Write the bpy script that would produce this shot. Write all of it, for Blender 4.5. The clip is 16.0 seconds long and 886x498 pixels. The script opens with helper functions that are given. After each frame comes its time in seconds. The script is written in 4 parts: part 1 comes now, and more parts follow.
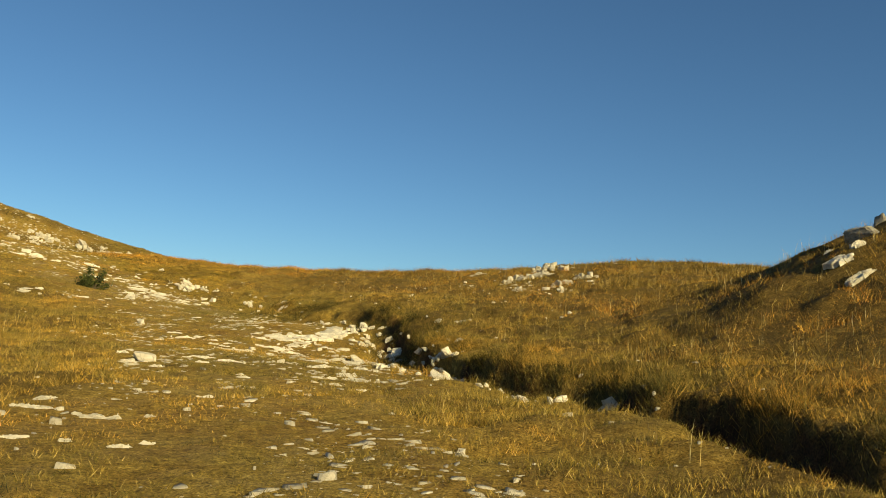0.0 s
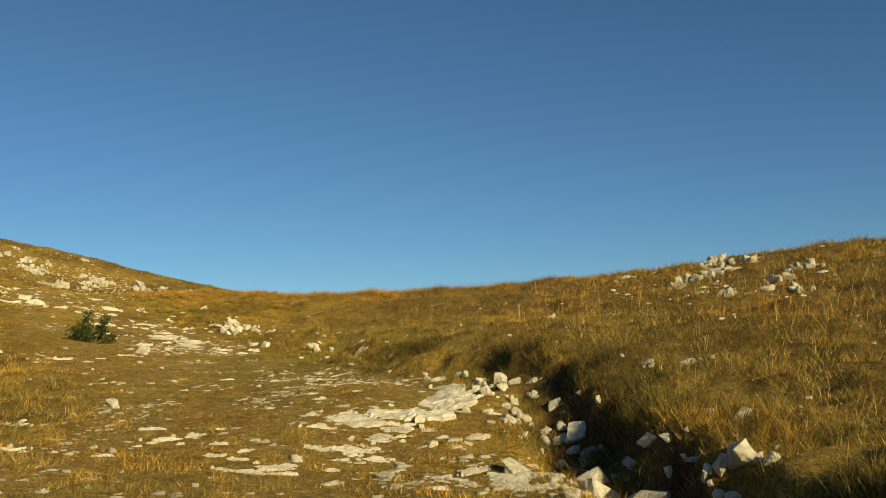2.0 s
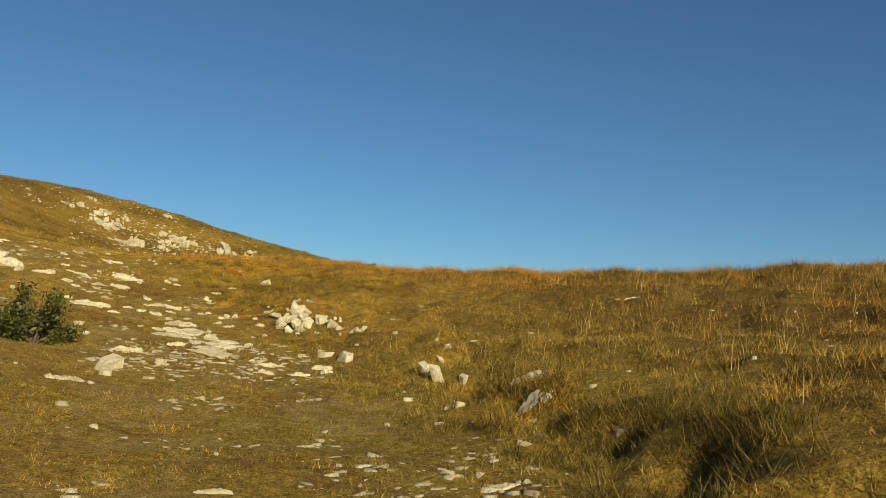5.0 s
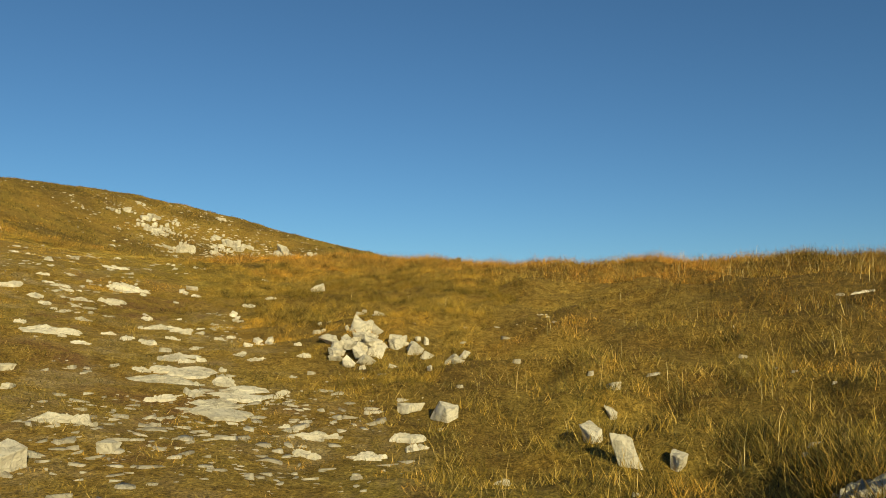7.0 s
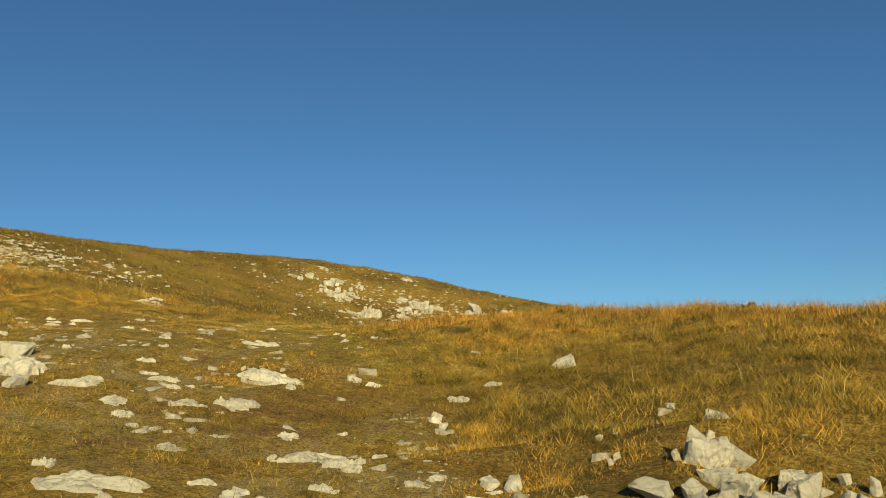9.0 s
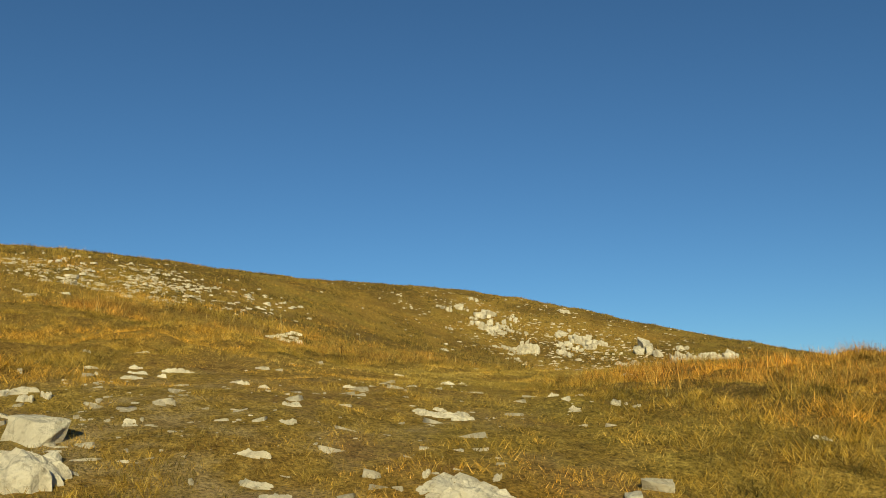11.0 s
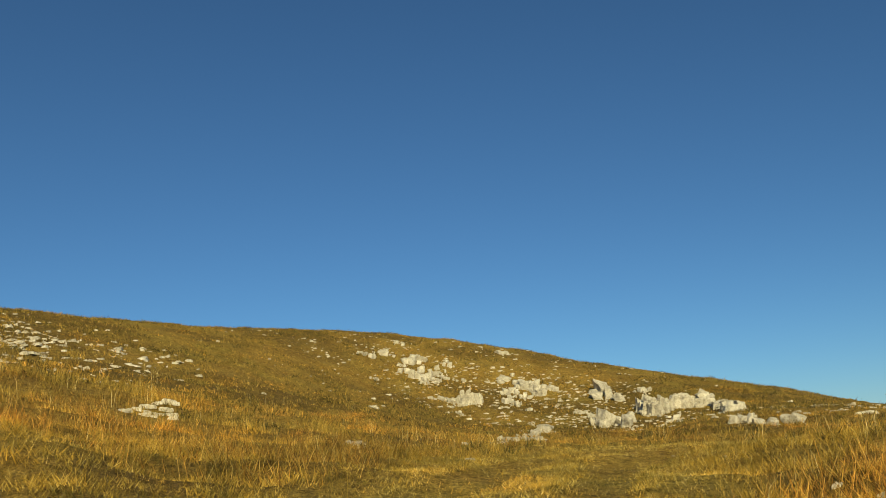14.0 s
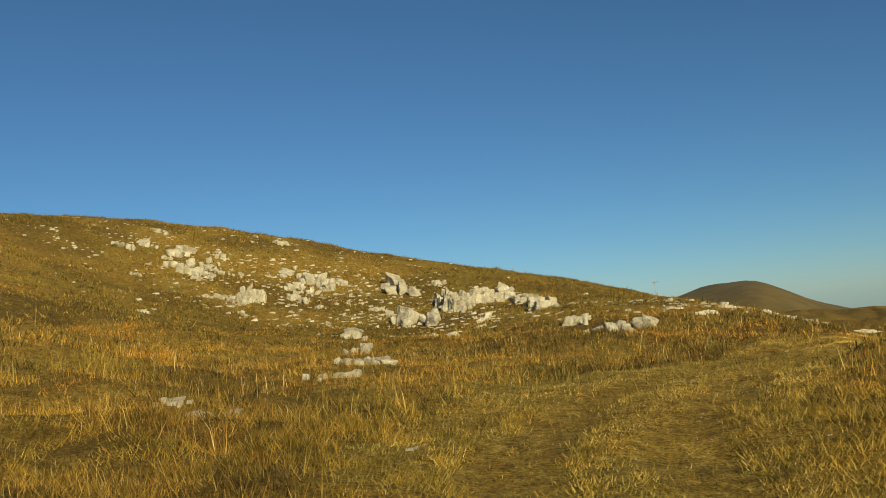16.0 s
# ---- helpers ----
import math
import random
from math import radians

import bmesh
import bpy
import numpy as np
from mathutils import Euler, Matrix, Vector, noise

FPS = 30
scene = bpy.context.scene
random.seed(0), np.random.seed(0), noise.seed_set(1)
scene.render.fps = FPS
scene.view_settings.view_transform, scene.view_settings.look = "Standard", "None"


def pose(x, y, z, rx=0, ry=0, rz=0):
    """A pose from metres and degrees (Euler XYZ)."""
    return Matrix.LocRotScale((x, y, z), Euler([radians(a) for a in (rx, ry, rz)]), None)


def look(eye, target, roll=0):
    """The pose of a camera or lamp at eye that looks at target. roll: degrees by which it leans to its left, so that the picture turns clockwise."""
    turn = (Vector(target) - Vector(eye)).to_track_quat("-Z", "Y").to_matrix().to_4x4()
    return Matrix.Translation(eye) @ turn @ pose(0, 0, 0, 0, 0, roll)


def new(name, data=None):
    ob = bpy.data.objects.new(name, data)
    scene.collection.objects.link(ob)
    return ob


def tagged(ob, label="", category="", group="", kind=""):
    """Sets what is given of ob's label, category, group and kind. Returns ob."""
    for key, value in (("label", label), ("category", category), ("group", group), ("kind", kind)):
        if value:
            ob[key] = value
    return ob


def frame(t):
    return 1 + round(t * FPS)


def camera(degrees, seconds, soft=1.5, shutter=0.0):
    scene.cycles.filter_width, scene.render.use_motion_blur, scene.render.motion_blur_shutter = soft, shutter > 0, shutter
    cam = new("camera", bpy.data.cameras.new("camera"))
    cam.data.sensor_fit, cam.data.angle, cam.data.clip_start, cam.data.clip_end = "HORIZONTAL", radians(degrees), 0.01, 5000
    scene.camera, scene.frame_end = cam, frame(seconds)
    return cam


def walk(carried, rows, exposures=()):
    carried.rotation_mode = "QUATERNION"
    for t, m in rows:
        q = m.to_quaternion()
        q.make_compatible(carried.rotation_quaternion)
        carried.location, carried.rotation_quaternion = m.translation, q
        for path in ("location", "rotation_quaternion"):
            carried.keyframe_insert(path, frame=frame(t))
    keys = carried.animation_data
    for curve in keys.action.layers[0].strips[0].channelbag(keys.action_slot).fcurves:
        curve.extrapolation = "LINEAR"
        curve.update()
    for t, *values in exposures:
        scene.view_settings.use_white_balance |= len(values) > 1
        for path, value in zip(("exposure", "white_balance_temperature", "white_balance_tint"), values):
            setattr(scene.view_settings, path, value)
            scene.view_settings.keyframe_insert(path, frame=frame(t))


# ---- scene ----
cam = camera(54.7, 16.0, soft=0.8)
PATH = [
    (0, (-0.121, -0.800, 1.541), (-0.100, 1.388, 1.768), 3.16),
    (0.5, (-0.493, 1.999, 1.709), (-0.523, 4.186, 1.942), 2.79),
    (1, (-0.869, 4.698, 1.842), (-0.966, 6.886, 2.054), 1.02),
    (1.5, (-1.286, 7.105, 2.025), (-1.423, 9.288, 2.265), 0.10),
    (2, (-1.668, 9.387, 2.160), (-1.853, 11.563, 2.427), -1.25),
    (2.5, (-2.023, 11.546, 2.215), (-2.244, 13.726, 2.415), -5.73),
    (3, (-2.531, 13.557, 2.397), (-2.806, 15.730, 2.604), -3.09),
    (3.5, (-2.916, 15.282, 2.420), (-3.198, 17.446, 2.703), -4.59),
    (4, (-3.405, 16.908, 2.651), (-3.715, 19.071, 2.902), -1.40),
    (6.5, (-5.898, 23.736, 3.208), (-6.440, 25.860, 3.391), 2.50),
    (7, (-6.443, 25.090, 3.295), (-7.056, 27.194, 3.493), 0.30),
    (7.5, (-7.085, 26.444, 3.357), (-7.780, 28.518, 3.590), -1.23),
    (8, (-7.786, 27.714, 3.477), (-8.564, 29.755, 3.737), -1.13),
    (8.5, (-8.497, 28.912, 3.579), (-9.409, 30.899, 3.822), -3.60),
    (9, (-9.349, 29.953, 3.721), (-10.381, 31.865, 4.070), -1.88),
    (9.5, (-10.141, 30.913, 3.845), (-11.283, 32.751, 4.243), -3.53),
    (10, (-10.964, 31.685, 4.010), (-12.234, 33.427, 4.448), 0.53),
    (12.5, (-14.167, 34.685, 4.633), (-15.551, 36.338, 5.069), -3.00),
    (13, (-14.911, 35.396, 4.834), (-16.223, 37.072, 5.389), -1.57),
    (13.5, (-15.669, 36.423, 4.961), (-16.861, 38.182, 5.528), -3.18),
    (14, (-16.411, 37.320, 5.086), (-17.513, 39.146, 5.623), -3.98),
    (14.5, (-17.081, 38.071, 5.199), (-18.079, 39.957, 5.732), -2.86),
    (15, (-17.753, 38.796, 5.378), (-18.627, 40.768, 5.812), -4.31),
    (15.5, (-18.463, 39.401, 5.607), (-19.200, 41.453, 5.901), -2.92),
    (16, (-19.139, 39.879, 5.821), (-19.708, 41.995, 6.018), -5.61),
]
EXPOSURES = [(0, 0.67, 7450, -4), (1.5, 0.56, 7400, -4), (2.5, 0.38, 7250, -4), (3.5, 0.38, 7200, -4), (7, 0.45, 7000, -6), (9.5, 0.41, 6700, -7), (13, 0.4, 6650, -6), (15, 0.29, 6700, -5), (16, 0.3, 6850, -5)]
walk(cam, [(t, look(eye, target, roll)) for t, eye, target, roll in PATH], EXPOSURES)

# ---- light ----
SUN_AZ = 141.0     # degrees clockwise from +y towards +x
SUN_EL = 20.0
world = bpy.data.worlds.new("sky_world")
scene.world = world
world.use_nodes = True
wn, wl = world.node_tree.nodes, world.node_tree.links
wn.clear()
sky = wn.new("ShaderNodeTexSky")
sky.sky_type = "NISHITA"
sky.sun_disc = False
sky.sun_elevation = radians(SUN_EL)
sky.sun_rotation = radians(SUN_AZ)
sky.altitude = 1500
sky.air_density = 1.0
sky.dust_density = 0.4
sky.ozone_density = 6.8
bg = wn.new("ShaderNodeBackground")
bg.inputs["Strength"].default_value = 0.066
wout = wn.new("ShaderNodeOutputWorld")
wl.new(sky.outputs[0], bg.inputs["Color"])
wl.new(bg.outputs[0], wout.inputs["Surface"])
sun_data = bpy.data.lights.new("sun", "SUN")
sun_data.energy = 4.8
sun_data.angle = radians(0.53)
sun_data.color = (1.0, 0.83, 0.54)
sun = new("sun", sun_data)
sun_dir = Vector((math.sin(radians(SUN_AZ)) * math.cos(radians(SUN_EL)), math.cos(radians(SUN_AZ)) * math.cos(radians(SUN_EL)), math.sin(radians(SUN_EL))))
sun.matrix_world = look((60, -60, 60), Vector((60, -60, 60)) - sun_dir)


# ---- small tools ----
def hash01(ix, iy, seed):
    """Repeatable random numbers in 0..1 on a lattice."""
    n = (ix.astype(np.int64) * 374761393 + iy.astype(np.int64) * 668265263 + seed * 1442695041) & 0xFFFFFFFF
    n = ((n ^ (n >> 13)) * 1274126177) & 0xFFFFFFFF
    return ((n ^ (n >> 16)) & 0xFFFFFF) / float(0xFFFFFF)


def vnoise(x, y, size, seed=0):
    """Smooth noise in -1..1 with features of that size in metres."""
    u, v = np.asarray(x, float) / size, np.asarray(y, float) / size
    ix, iy = np.floor(u), np.floor(v)
    fx, fy = u - ix, v - iy
    fx, fy = fx * fx * (3 - 2 * fx), fy * fy * (3 - 2 * fy)
    a, b = hash01(ix, iy, seed), hash01(ix + 1, iy, seed)
    c, d = hash01(ix, iy + 1, seed), hash01(ix + 1, iy + 1, seed)
    return 2 * ((a * (1 - fx) + b * fx) * (1 - fy) + (c * (1 - fx) + d * fx) * fy) - 1


def step(e0, e1, x):
    t = np.clip((x - e0) / (e1 - e0), 0, 1)
    return t * t * (3 - 2 * t)


# ---- the lie of the land ----
# broad slope, then swells and hollows: centre x, y, height, reach in x, reach in y
SLOPE = (3.404, -0.175, 0.886)
BANK = 0.75
BROAD = [
    (-75.8, 59.7, 5.73, 29.5, 24.9),
    (-44.8, 46.5, 2.77, 17.1, 14.1),
    (-60.5, 96.3, 3.40, 16.9, 23.3),
    (-37.3, 69.2, 1.29, 8.0, 9.7),
    (-12.6, 59.8, 1.99, 16.5, 12.0),
    (15.7, 37.5, 2.78, 11.8, 11.9),
    (13.0, 16.6, 2.59, 4.0, 4.4),
    (-7.1, 43.5, 0.54, 4.8, 4.4),
    (-5.6, 47.0, 0.29, 4.0, 5.8),
    (-23.6, 75.2, 1.84, 5.0, 27.0),
    (-17.7, 62.1, 3.13, 4.4, 8.4),
]
LOCAL = [
    (29.7, 11.1, 5.20, 9.7, 8.4),
    (-5.0, 25.2, -1.11, 7.8, 10.7),
    (42.9, 55.5, -2.08, 20.2, 37.1),
    (-6.6, 42.3, 0.74, 15.5, 5.3),
    (-19.9, 41.5, 0.57, 10.7, 7.3),
    (-43.3, 73.4, 1.36, 7.1, 8.8),
    (-13.8, 48.3, 1.44, 4.0, 4.9),
    (-16.9, 59.3, -7.27, 13.0, 14.4),
    (-32.1, 75.3, 1.79, 6.4, 7.0),
    (-34.4, 66.9, -1.53, 5.9, 5.9),
    (-17.5, 38.5, -0.28, 3.0, 3.5),
    (-50.0, 50.0, 0.42, 6.0, 6.0),
    (-41.0, 75.0, 0.3, 6.0, 6.0),
    (-12.0, 55.0, 0.95, 5.0, 5.0),
    (14.0, 26.0, 0.36, 4.0, 4.0),
    (10.6, 17.5, 0.3, 2.2, 2.2),
    (7.9, 16.8, 0.18, 1.7, 1.7),
    (3.2, 15.5, -0.34, 3.0, 5.0),
    (-24.2, 44.4, -0.36, 2.4, 2.4),
]
SWELLS = BROAD + LOCAL
# small rises and dips along the track: centre x, y, height
DIPS = [
    (-2.5, 10.0, -0.01), (-3.5, 14.5, 0.09), (-1.2, 19.0, -0.37),
    (-3.6, 22.0, 0.28), (-8.5, 19.5, -0.05), (-4.5, 27.0, -0.09),
    (-9.0, 27.0, 0.05), (-7.5, 31.5, -0.09), (-10.2, 33.5, -0.11),
    (-12.5, 31.0, 0.09), (-9.5, 37.0, 0.22), (-13.2, 36.5, -0.17),
    (-16.0, 35.5, 0.25), (-5.5, 36.5, -0.02), (-15.5, 39.5, 0.22),
    (-19.0, 38.0, 0.29), (-18.5, 41.5, -0.13), (-12.5, 40.5, -0.01),
]
# the lip of the washed-out bank beside the track, and how deep the gully below it is
LIP_Y = [-20, 4, 8, 10, 12, 13.4, 14.6, 16, 18, 20.7, 22.1, 24.2, 25.5, 28, 31, 40]
LIP_X = [6.0, 4.6, 3.9, 3.4, 2.75, 1.8, 0.95, 0.65, 0.2, -0.5, -1.15, -2.0, -3.2, -4.6, -6.0, -9.0]
GULLY_Y = [0, 6, 9, 11, 13, 15, 17, 19, 21, 23, 24.5, 27, 31]
GULLY = [0.0, 0.3, 0.75, 0.7, 0.55, 0.62, 0.38, 0.28, 0.28, 0.2, 0.12, 0.06, 0.0]


def bank_x(y):
    return np.interp(y, LIP_Y, LIP_X)


def bank_side(x, y):
    """Metres to the uphill side of the ragged bank edge."""
    return (x - bank_x(y)) * 0.94 + 0.34 * vnoise(x, y, 1.5, 3) + 0.2 * vnoise(x, y, 0.62, 4) + 0.1 * vnoise(x, y, 0.28, 8)


def bank_reach(y):
    return 1 / (1 + np.exp(np.clip((y - 31) / 1.5, -60, 60))) / (1 + np.exp(np.clip(-(y + 6) / 3, -60, 60)))


def land(x, y):
    x, y = np.asarray(x, float), np.asarray(y, float)
    z = (SLOPE[0] + SLOPE[1] * x / 10 + SLOPE[2] * (y - 35) / 10) * np.exp(-(((x + 20) / 70) ** 2 + ((y - 30) / 55) ** 2) / 2)
    for cx, cy, high, rx, ry in SWELLS:
        z = z + high * np.exp(-((x - cx) / rx) ** 2 / 2 - ((y - cy) / ry) ** 2 / 2)
    for cx, cy, high in DIPS:
        z = z + high * np.exp(-((x - cx) ** 2 + (y - cy) ** 2) / 10.6)
    away = np.maximum(np.hypot(x + 20, y - 35) - 75, 0)
    z = z - 60 * (1 - np.exp(-away / 400))
    d = bank_side(x, y)
    steep = np.interp(y, [18, 20, 23, 25.5], [0.65, 0.5, 0.4, 0.15])
    lip = BANK * np.interp(y, [6, 12, 14.5, 20, 25], [0.45, 0.48, 0.6, 0.75, 0.85])
    z = z + lip * np.exp(-np.maximum(d, 0) ** 2 / 98) * bank_reach(y) * (steep / (1 + np.exp(-np.clip(d, -40, 40) * 14)) + (1 - steep) / (1 + np.exp(-np.clip(d, -40, 40) * 2.5)))
    # gully washed out below the lip, with a lumpy bed
    bed = step(-1.25, -0.5, d) * (1 - step(-0.14, 0.1, d))
    z = z - bed * np.interp(y, GULLY_Y, GULLY) * (0.75 + 0.5 * vnoise(x, y, 1.3, 9)) + 0.1 * bed * vnoise(x, y, 0.5, 11)
    # turf thickens the slopes away from the track
    z = z + 0.14 * step(14, 26, np.hypot(x + 11, (y - 26) * 0.6))
    return z


def track_x(y):
    ty = np.array([-20, 0, 7, 13.5, 20, 24, 28, 32, 36, 40, 44.7, 46.5, 48.2, 52, 60, 75])
    tx = np.array([0.6, -0.6, -1.6, -2.9, -4.9, -6.6, -8.9, -12.2, -15.6, -18.4, -19.7, -19.5, -19.1, -17.5, -12.0, 0.0])
    return np.interp(y, ty, tx)


def ruts(x, y):
    """1 in the two wheel ruts of the grassy stretch, 0 elsewhere."""
    d = np.abs(np.abs(x - track_x(y)) - 0.48) + 0.1 * vnoise(x, y, 0.7, 18)
    return (1 - step(0.12, 0.34, d)) * step(41, 42.5, y)


def track_mask(x, y):
    """1 on the worn track, 0 off it."""
    c = track_x(y)
    half = np.interp(y, [0, 10, 22, 30, 36, 42, 60], [2.2, 2.0, 2.8, 3.6, 3.2, 1.25, 1.25])
    d = np.abs(x - c) + 0.5 * vnoise(x, y, 1.9, 12)
    return 1 - step(half * 0.75, half * 1.25, d)


def uphill(x, y):
    """1 on the rank grass above the bank and along the ridge, 0 elsewhere."""
    a = step(0.2, 1.6, x - bank_x(np.minimum(y, 27)) - np.maximum(y - 27, 0) * 0.02)
    b = step(-6.5, -3.5, x + (y - 33) * 0.35)
    return np.where(y < 30, a, np.maximum(a * step(34, 30, y), b))


def ridge(x, y):
    """1 along the brow that carries the highest rust-brown grass."""
    c = 42.0 + 0.6 * vnoise(x, x * 0, 3.5, 17)
    return np.exp(-((y - c) / 1.9) ** 2) * step(-16, -11, x) * step(5, 1, x)


def rough(x, y):
    """Small unevenness of the turf, with tussocks in the rank grass."""
    far = np.clip(1.5 - np.hypot(x + 12, y - 30) / 60, 0.3, 1)
    z = 0.07 * vnoise(x, y, 2.1, 5) + 0.07 * vnoise(x, y, 0.9, 6) * far + 0.075 * vnoise(x, y, 0.42, 7) * far
    z = z + uphill(x, y) * (0.1 * np.abs(vnoise(x, y, 1.0, 14)) + 0.05 * vnoise(x, y, 0.5, 15))
    return z * (1 - 0.6 * track_mask(x, y)) + 0.1 * ridge(x, y) - 0.05 * ruts(x, y)


def ground_z(x, y):
    return land(x, y) + rough(x, y)


def normal_at(x, y, e=0.3):
    dx = (float(ground_z(x + e, y)) - float(ground_z(x - e, y))) / (2 * e)
    dy = (float(ground_z(x, y + e)) - float(ground_z(x, y - e))) / (2 * e)
    return Vector((-dx, -dy, 1)).normalized()


# ---- materials ----
def nodes_of(name):
    m = bpy.data.materials.new(name)
    m.use_nodes = True
    nt = m.node_tree
    b = nt.nodes["Principled BSDF"]
    return m, nt, b


def noise_tex(nt, coord, scale, detail=4.0, roughness=0.55):
    n = nt.nodes.new("ShaderNodeTexNoise")
    n.inputs["Scale"].default_value = scale
    n.inputs["Detail"].default_value = detail
    n.inputs["Roughness"].default_value = roughness
    nt.links.new(coord, n.inputs["Vector"])
    return n.outputs["Fac"]


def ramp(nt, fac, stops):
    r = nt.nodes.new("ShaderNodeValToRGB")
    while len(r.color_ramp.elements) < len(stops):
        r.color_ramp.elements.new(0.5)
    for e, (p, c) in zip(r.color_ramp.elements, stops):
        e.position, e.color = p, (*c, 1)
    nt.links.new(fac, r.inputs["Fac"])
    return r.outputs["Color"]


def mixed(nt, fac, a, b, how="MIX"):
    m = nt.nodes.new("ShaderNodeMix")
    m.data_type, m.blend_type = "RGBA", how
    for sock, v in ((m.inputs["Factor"], fac), (m.inputs[6], a), (m.inputs[7], b)):
        if isinstance(v, bpy.types.NodeSocket):
            nt.links.new(v, sock)
        else:
            sock.default_value = v
    return m.outputs[2]


def bumped(nt, b, fac, strength, distance):
    n = nt.nodes.new("ShaderNodeBump")
    n.inputs["Strength"].default_value = strength
    n.inputs["Distance"].default_value = distance
    nt.links.new(fac, n.inputs["Height"])
    nt.links.new(n.outputs[0], b.inputs["Normal"])


def world_coord(nt):
    return nt.nodes.new("ShaderNodeNewGeometry").outputs["Position"]


def ground_material():
    m, nt, b = nodes_of("turf_and_soil")
    p = world_coord(nt)
    broad = noise_tex(nt, p, 0.16, 5)
    patch = noise_tex(nt, p, 0.9, 6, 0.65)
    fine = noise_tex(nt, p, 9.0, 6, 0.7)
    straw = ramp(nt, fine, [(0.3, (0.14, 0.088, 0.02)), (0.5, (0.3, 0.196, 0.043)), (0.7, (0.48, 0.335, 0.09))])
    olive = ramp(nt, fine, [(0.3, (0.105, 0.082, 0.017)), (0.5, (0.245, 0.18, 0.037)), (0.7, (0.42, 0.315, 0.077))])
    rust = ramp(nt, fine, [(0.3, (0.09, 0.046, 0.01)), (0.5, (0.25, 0.135, 0.026)), (0.7, (0.42, 0.25, 0.05))])
    f1 = ramp(nt, broad, [(0.34, (0, 0, 0)), (0.54, (1, 1, 1))])
    f2 = ramp(nt, patch, [(0.42, (0, 0, 0)), (0.62, (1, 1, 1))])
    c = mixed(nt, f1, olive, straw)
    half = nt.nodes.new("ShaderNodeMath")
    half.operation = "MULTIPLY"
    half.inputs[1].default_value = 0.55
    nt.links.new(f2, half.inputs[0])
    c = mixed(nt, half.outputs[0], c, rust)
    wear = nt.nodes.new("ShaderNodeAttribute")
    wear.attribute_name = "wear"
    soil = ramp(nt, noise_tex(nt, p, 3.0, 8, 0.7), [(0.3, (0.2, 0.145, 0.055)), (0.5, (0.38, 0.28, 0.13)), (0.72, (0.58, 0.46, 0.26))])
    red = ramp(nt, noise_tex(nt, p, 0.8, 5, 0.6), [(0.5, (0, 0, 0)), (0.62, (1, 1, 1))])
    soil = mixed(nt, red, soil, ramp(nt, noise_tex(nt, p, 7.0, 6, 0.7), [(0.3, (0.09, 0.045, 0.02)), (0.7, (0.3, 0.16, 0.075))]))
    clump = ramp(nt, noise_tex(nt, p, 1.6, 6, 0.7), [(0.46, (0, 0, 0)), (0.58, (1, 1, 1))])
    w = nt.nodes.new("ShaderNodeMath")
    w.operation = "MULTIPLY"
    nt.links.new(wear.outputs["Fac"], w.inputs[0])
    nt.links.new(clump, w.inputs[1])
    c = mixed(nt, w.outputs[0], c, soil)
    rank = nt.nodes.new("ShaderNodeAttribute")
    rank.attribute_name = "rank"
    # thatch and soil, with shade between the blades painted in as darker colour
    thatch_shade = ramp(nt, noise_tex(nt, p, 6.0, 8, 0.75), [(0.35, (0.045, 0.03, 0.012)), (0.55, (0.15, 0.096, 0.027)), (0.75, (0.34, 0.225, 0.06))])
    c = mixed(nt, rank.outputs["Fac"], c, thatch_shade)
    bare_shaded = nt.nodes.new("ShaderNodeAttribute")
    bare_shaded.attribute_name = "bare_shaded"
    # bare reddish earth, darkened to carry the gully's shade in its colour
    shaded_earth = ramp(nt, noise_tex(nt, p, 5.0, 8, 0.7), [(0.3, (0.022, 0.013, 0.007)), (0.6, (0.085, 0.042, 0.02)), (0.8, (0.16, 0.09, 0.045))])
    c = mixed(nt, bare_shaded.outputs["Fac"], c, shaded_earth)
    grit = ramp(nt, noise_tex(nt, p, 42.0, 4, 0.7), [(0.36, (0.36, 0.36, 0.36)), (0.52, (1, 1, 1)), (0.66, (1.5, 1.45, 1.35))])
    c = mixed(nt, 0.9, c, grit, "MULTIPLY")
    nt.links.new(c, b.inputs["Base Color"])
    b.inputs["Roughness"].default_value = 0.95
    b.inputs["Specular IOR Level"].default_value = 0.1
    bumped(nt, b, noise_tex(nt, p, 14.0, 8, 0.75), 0.9, 0.06)
    return m


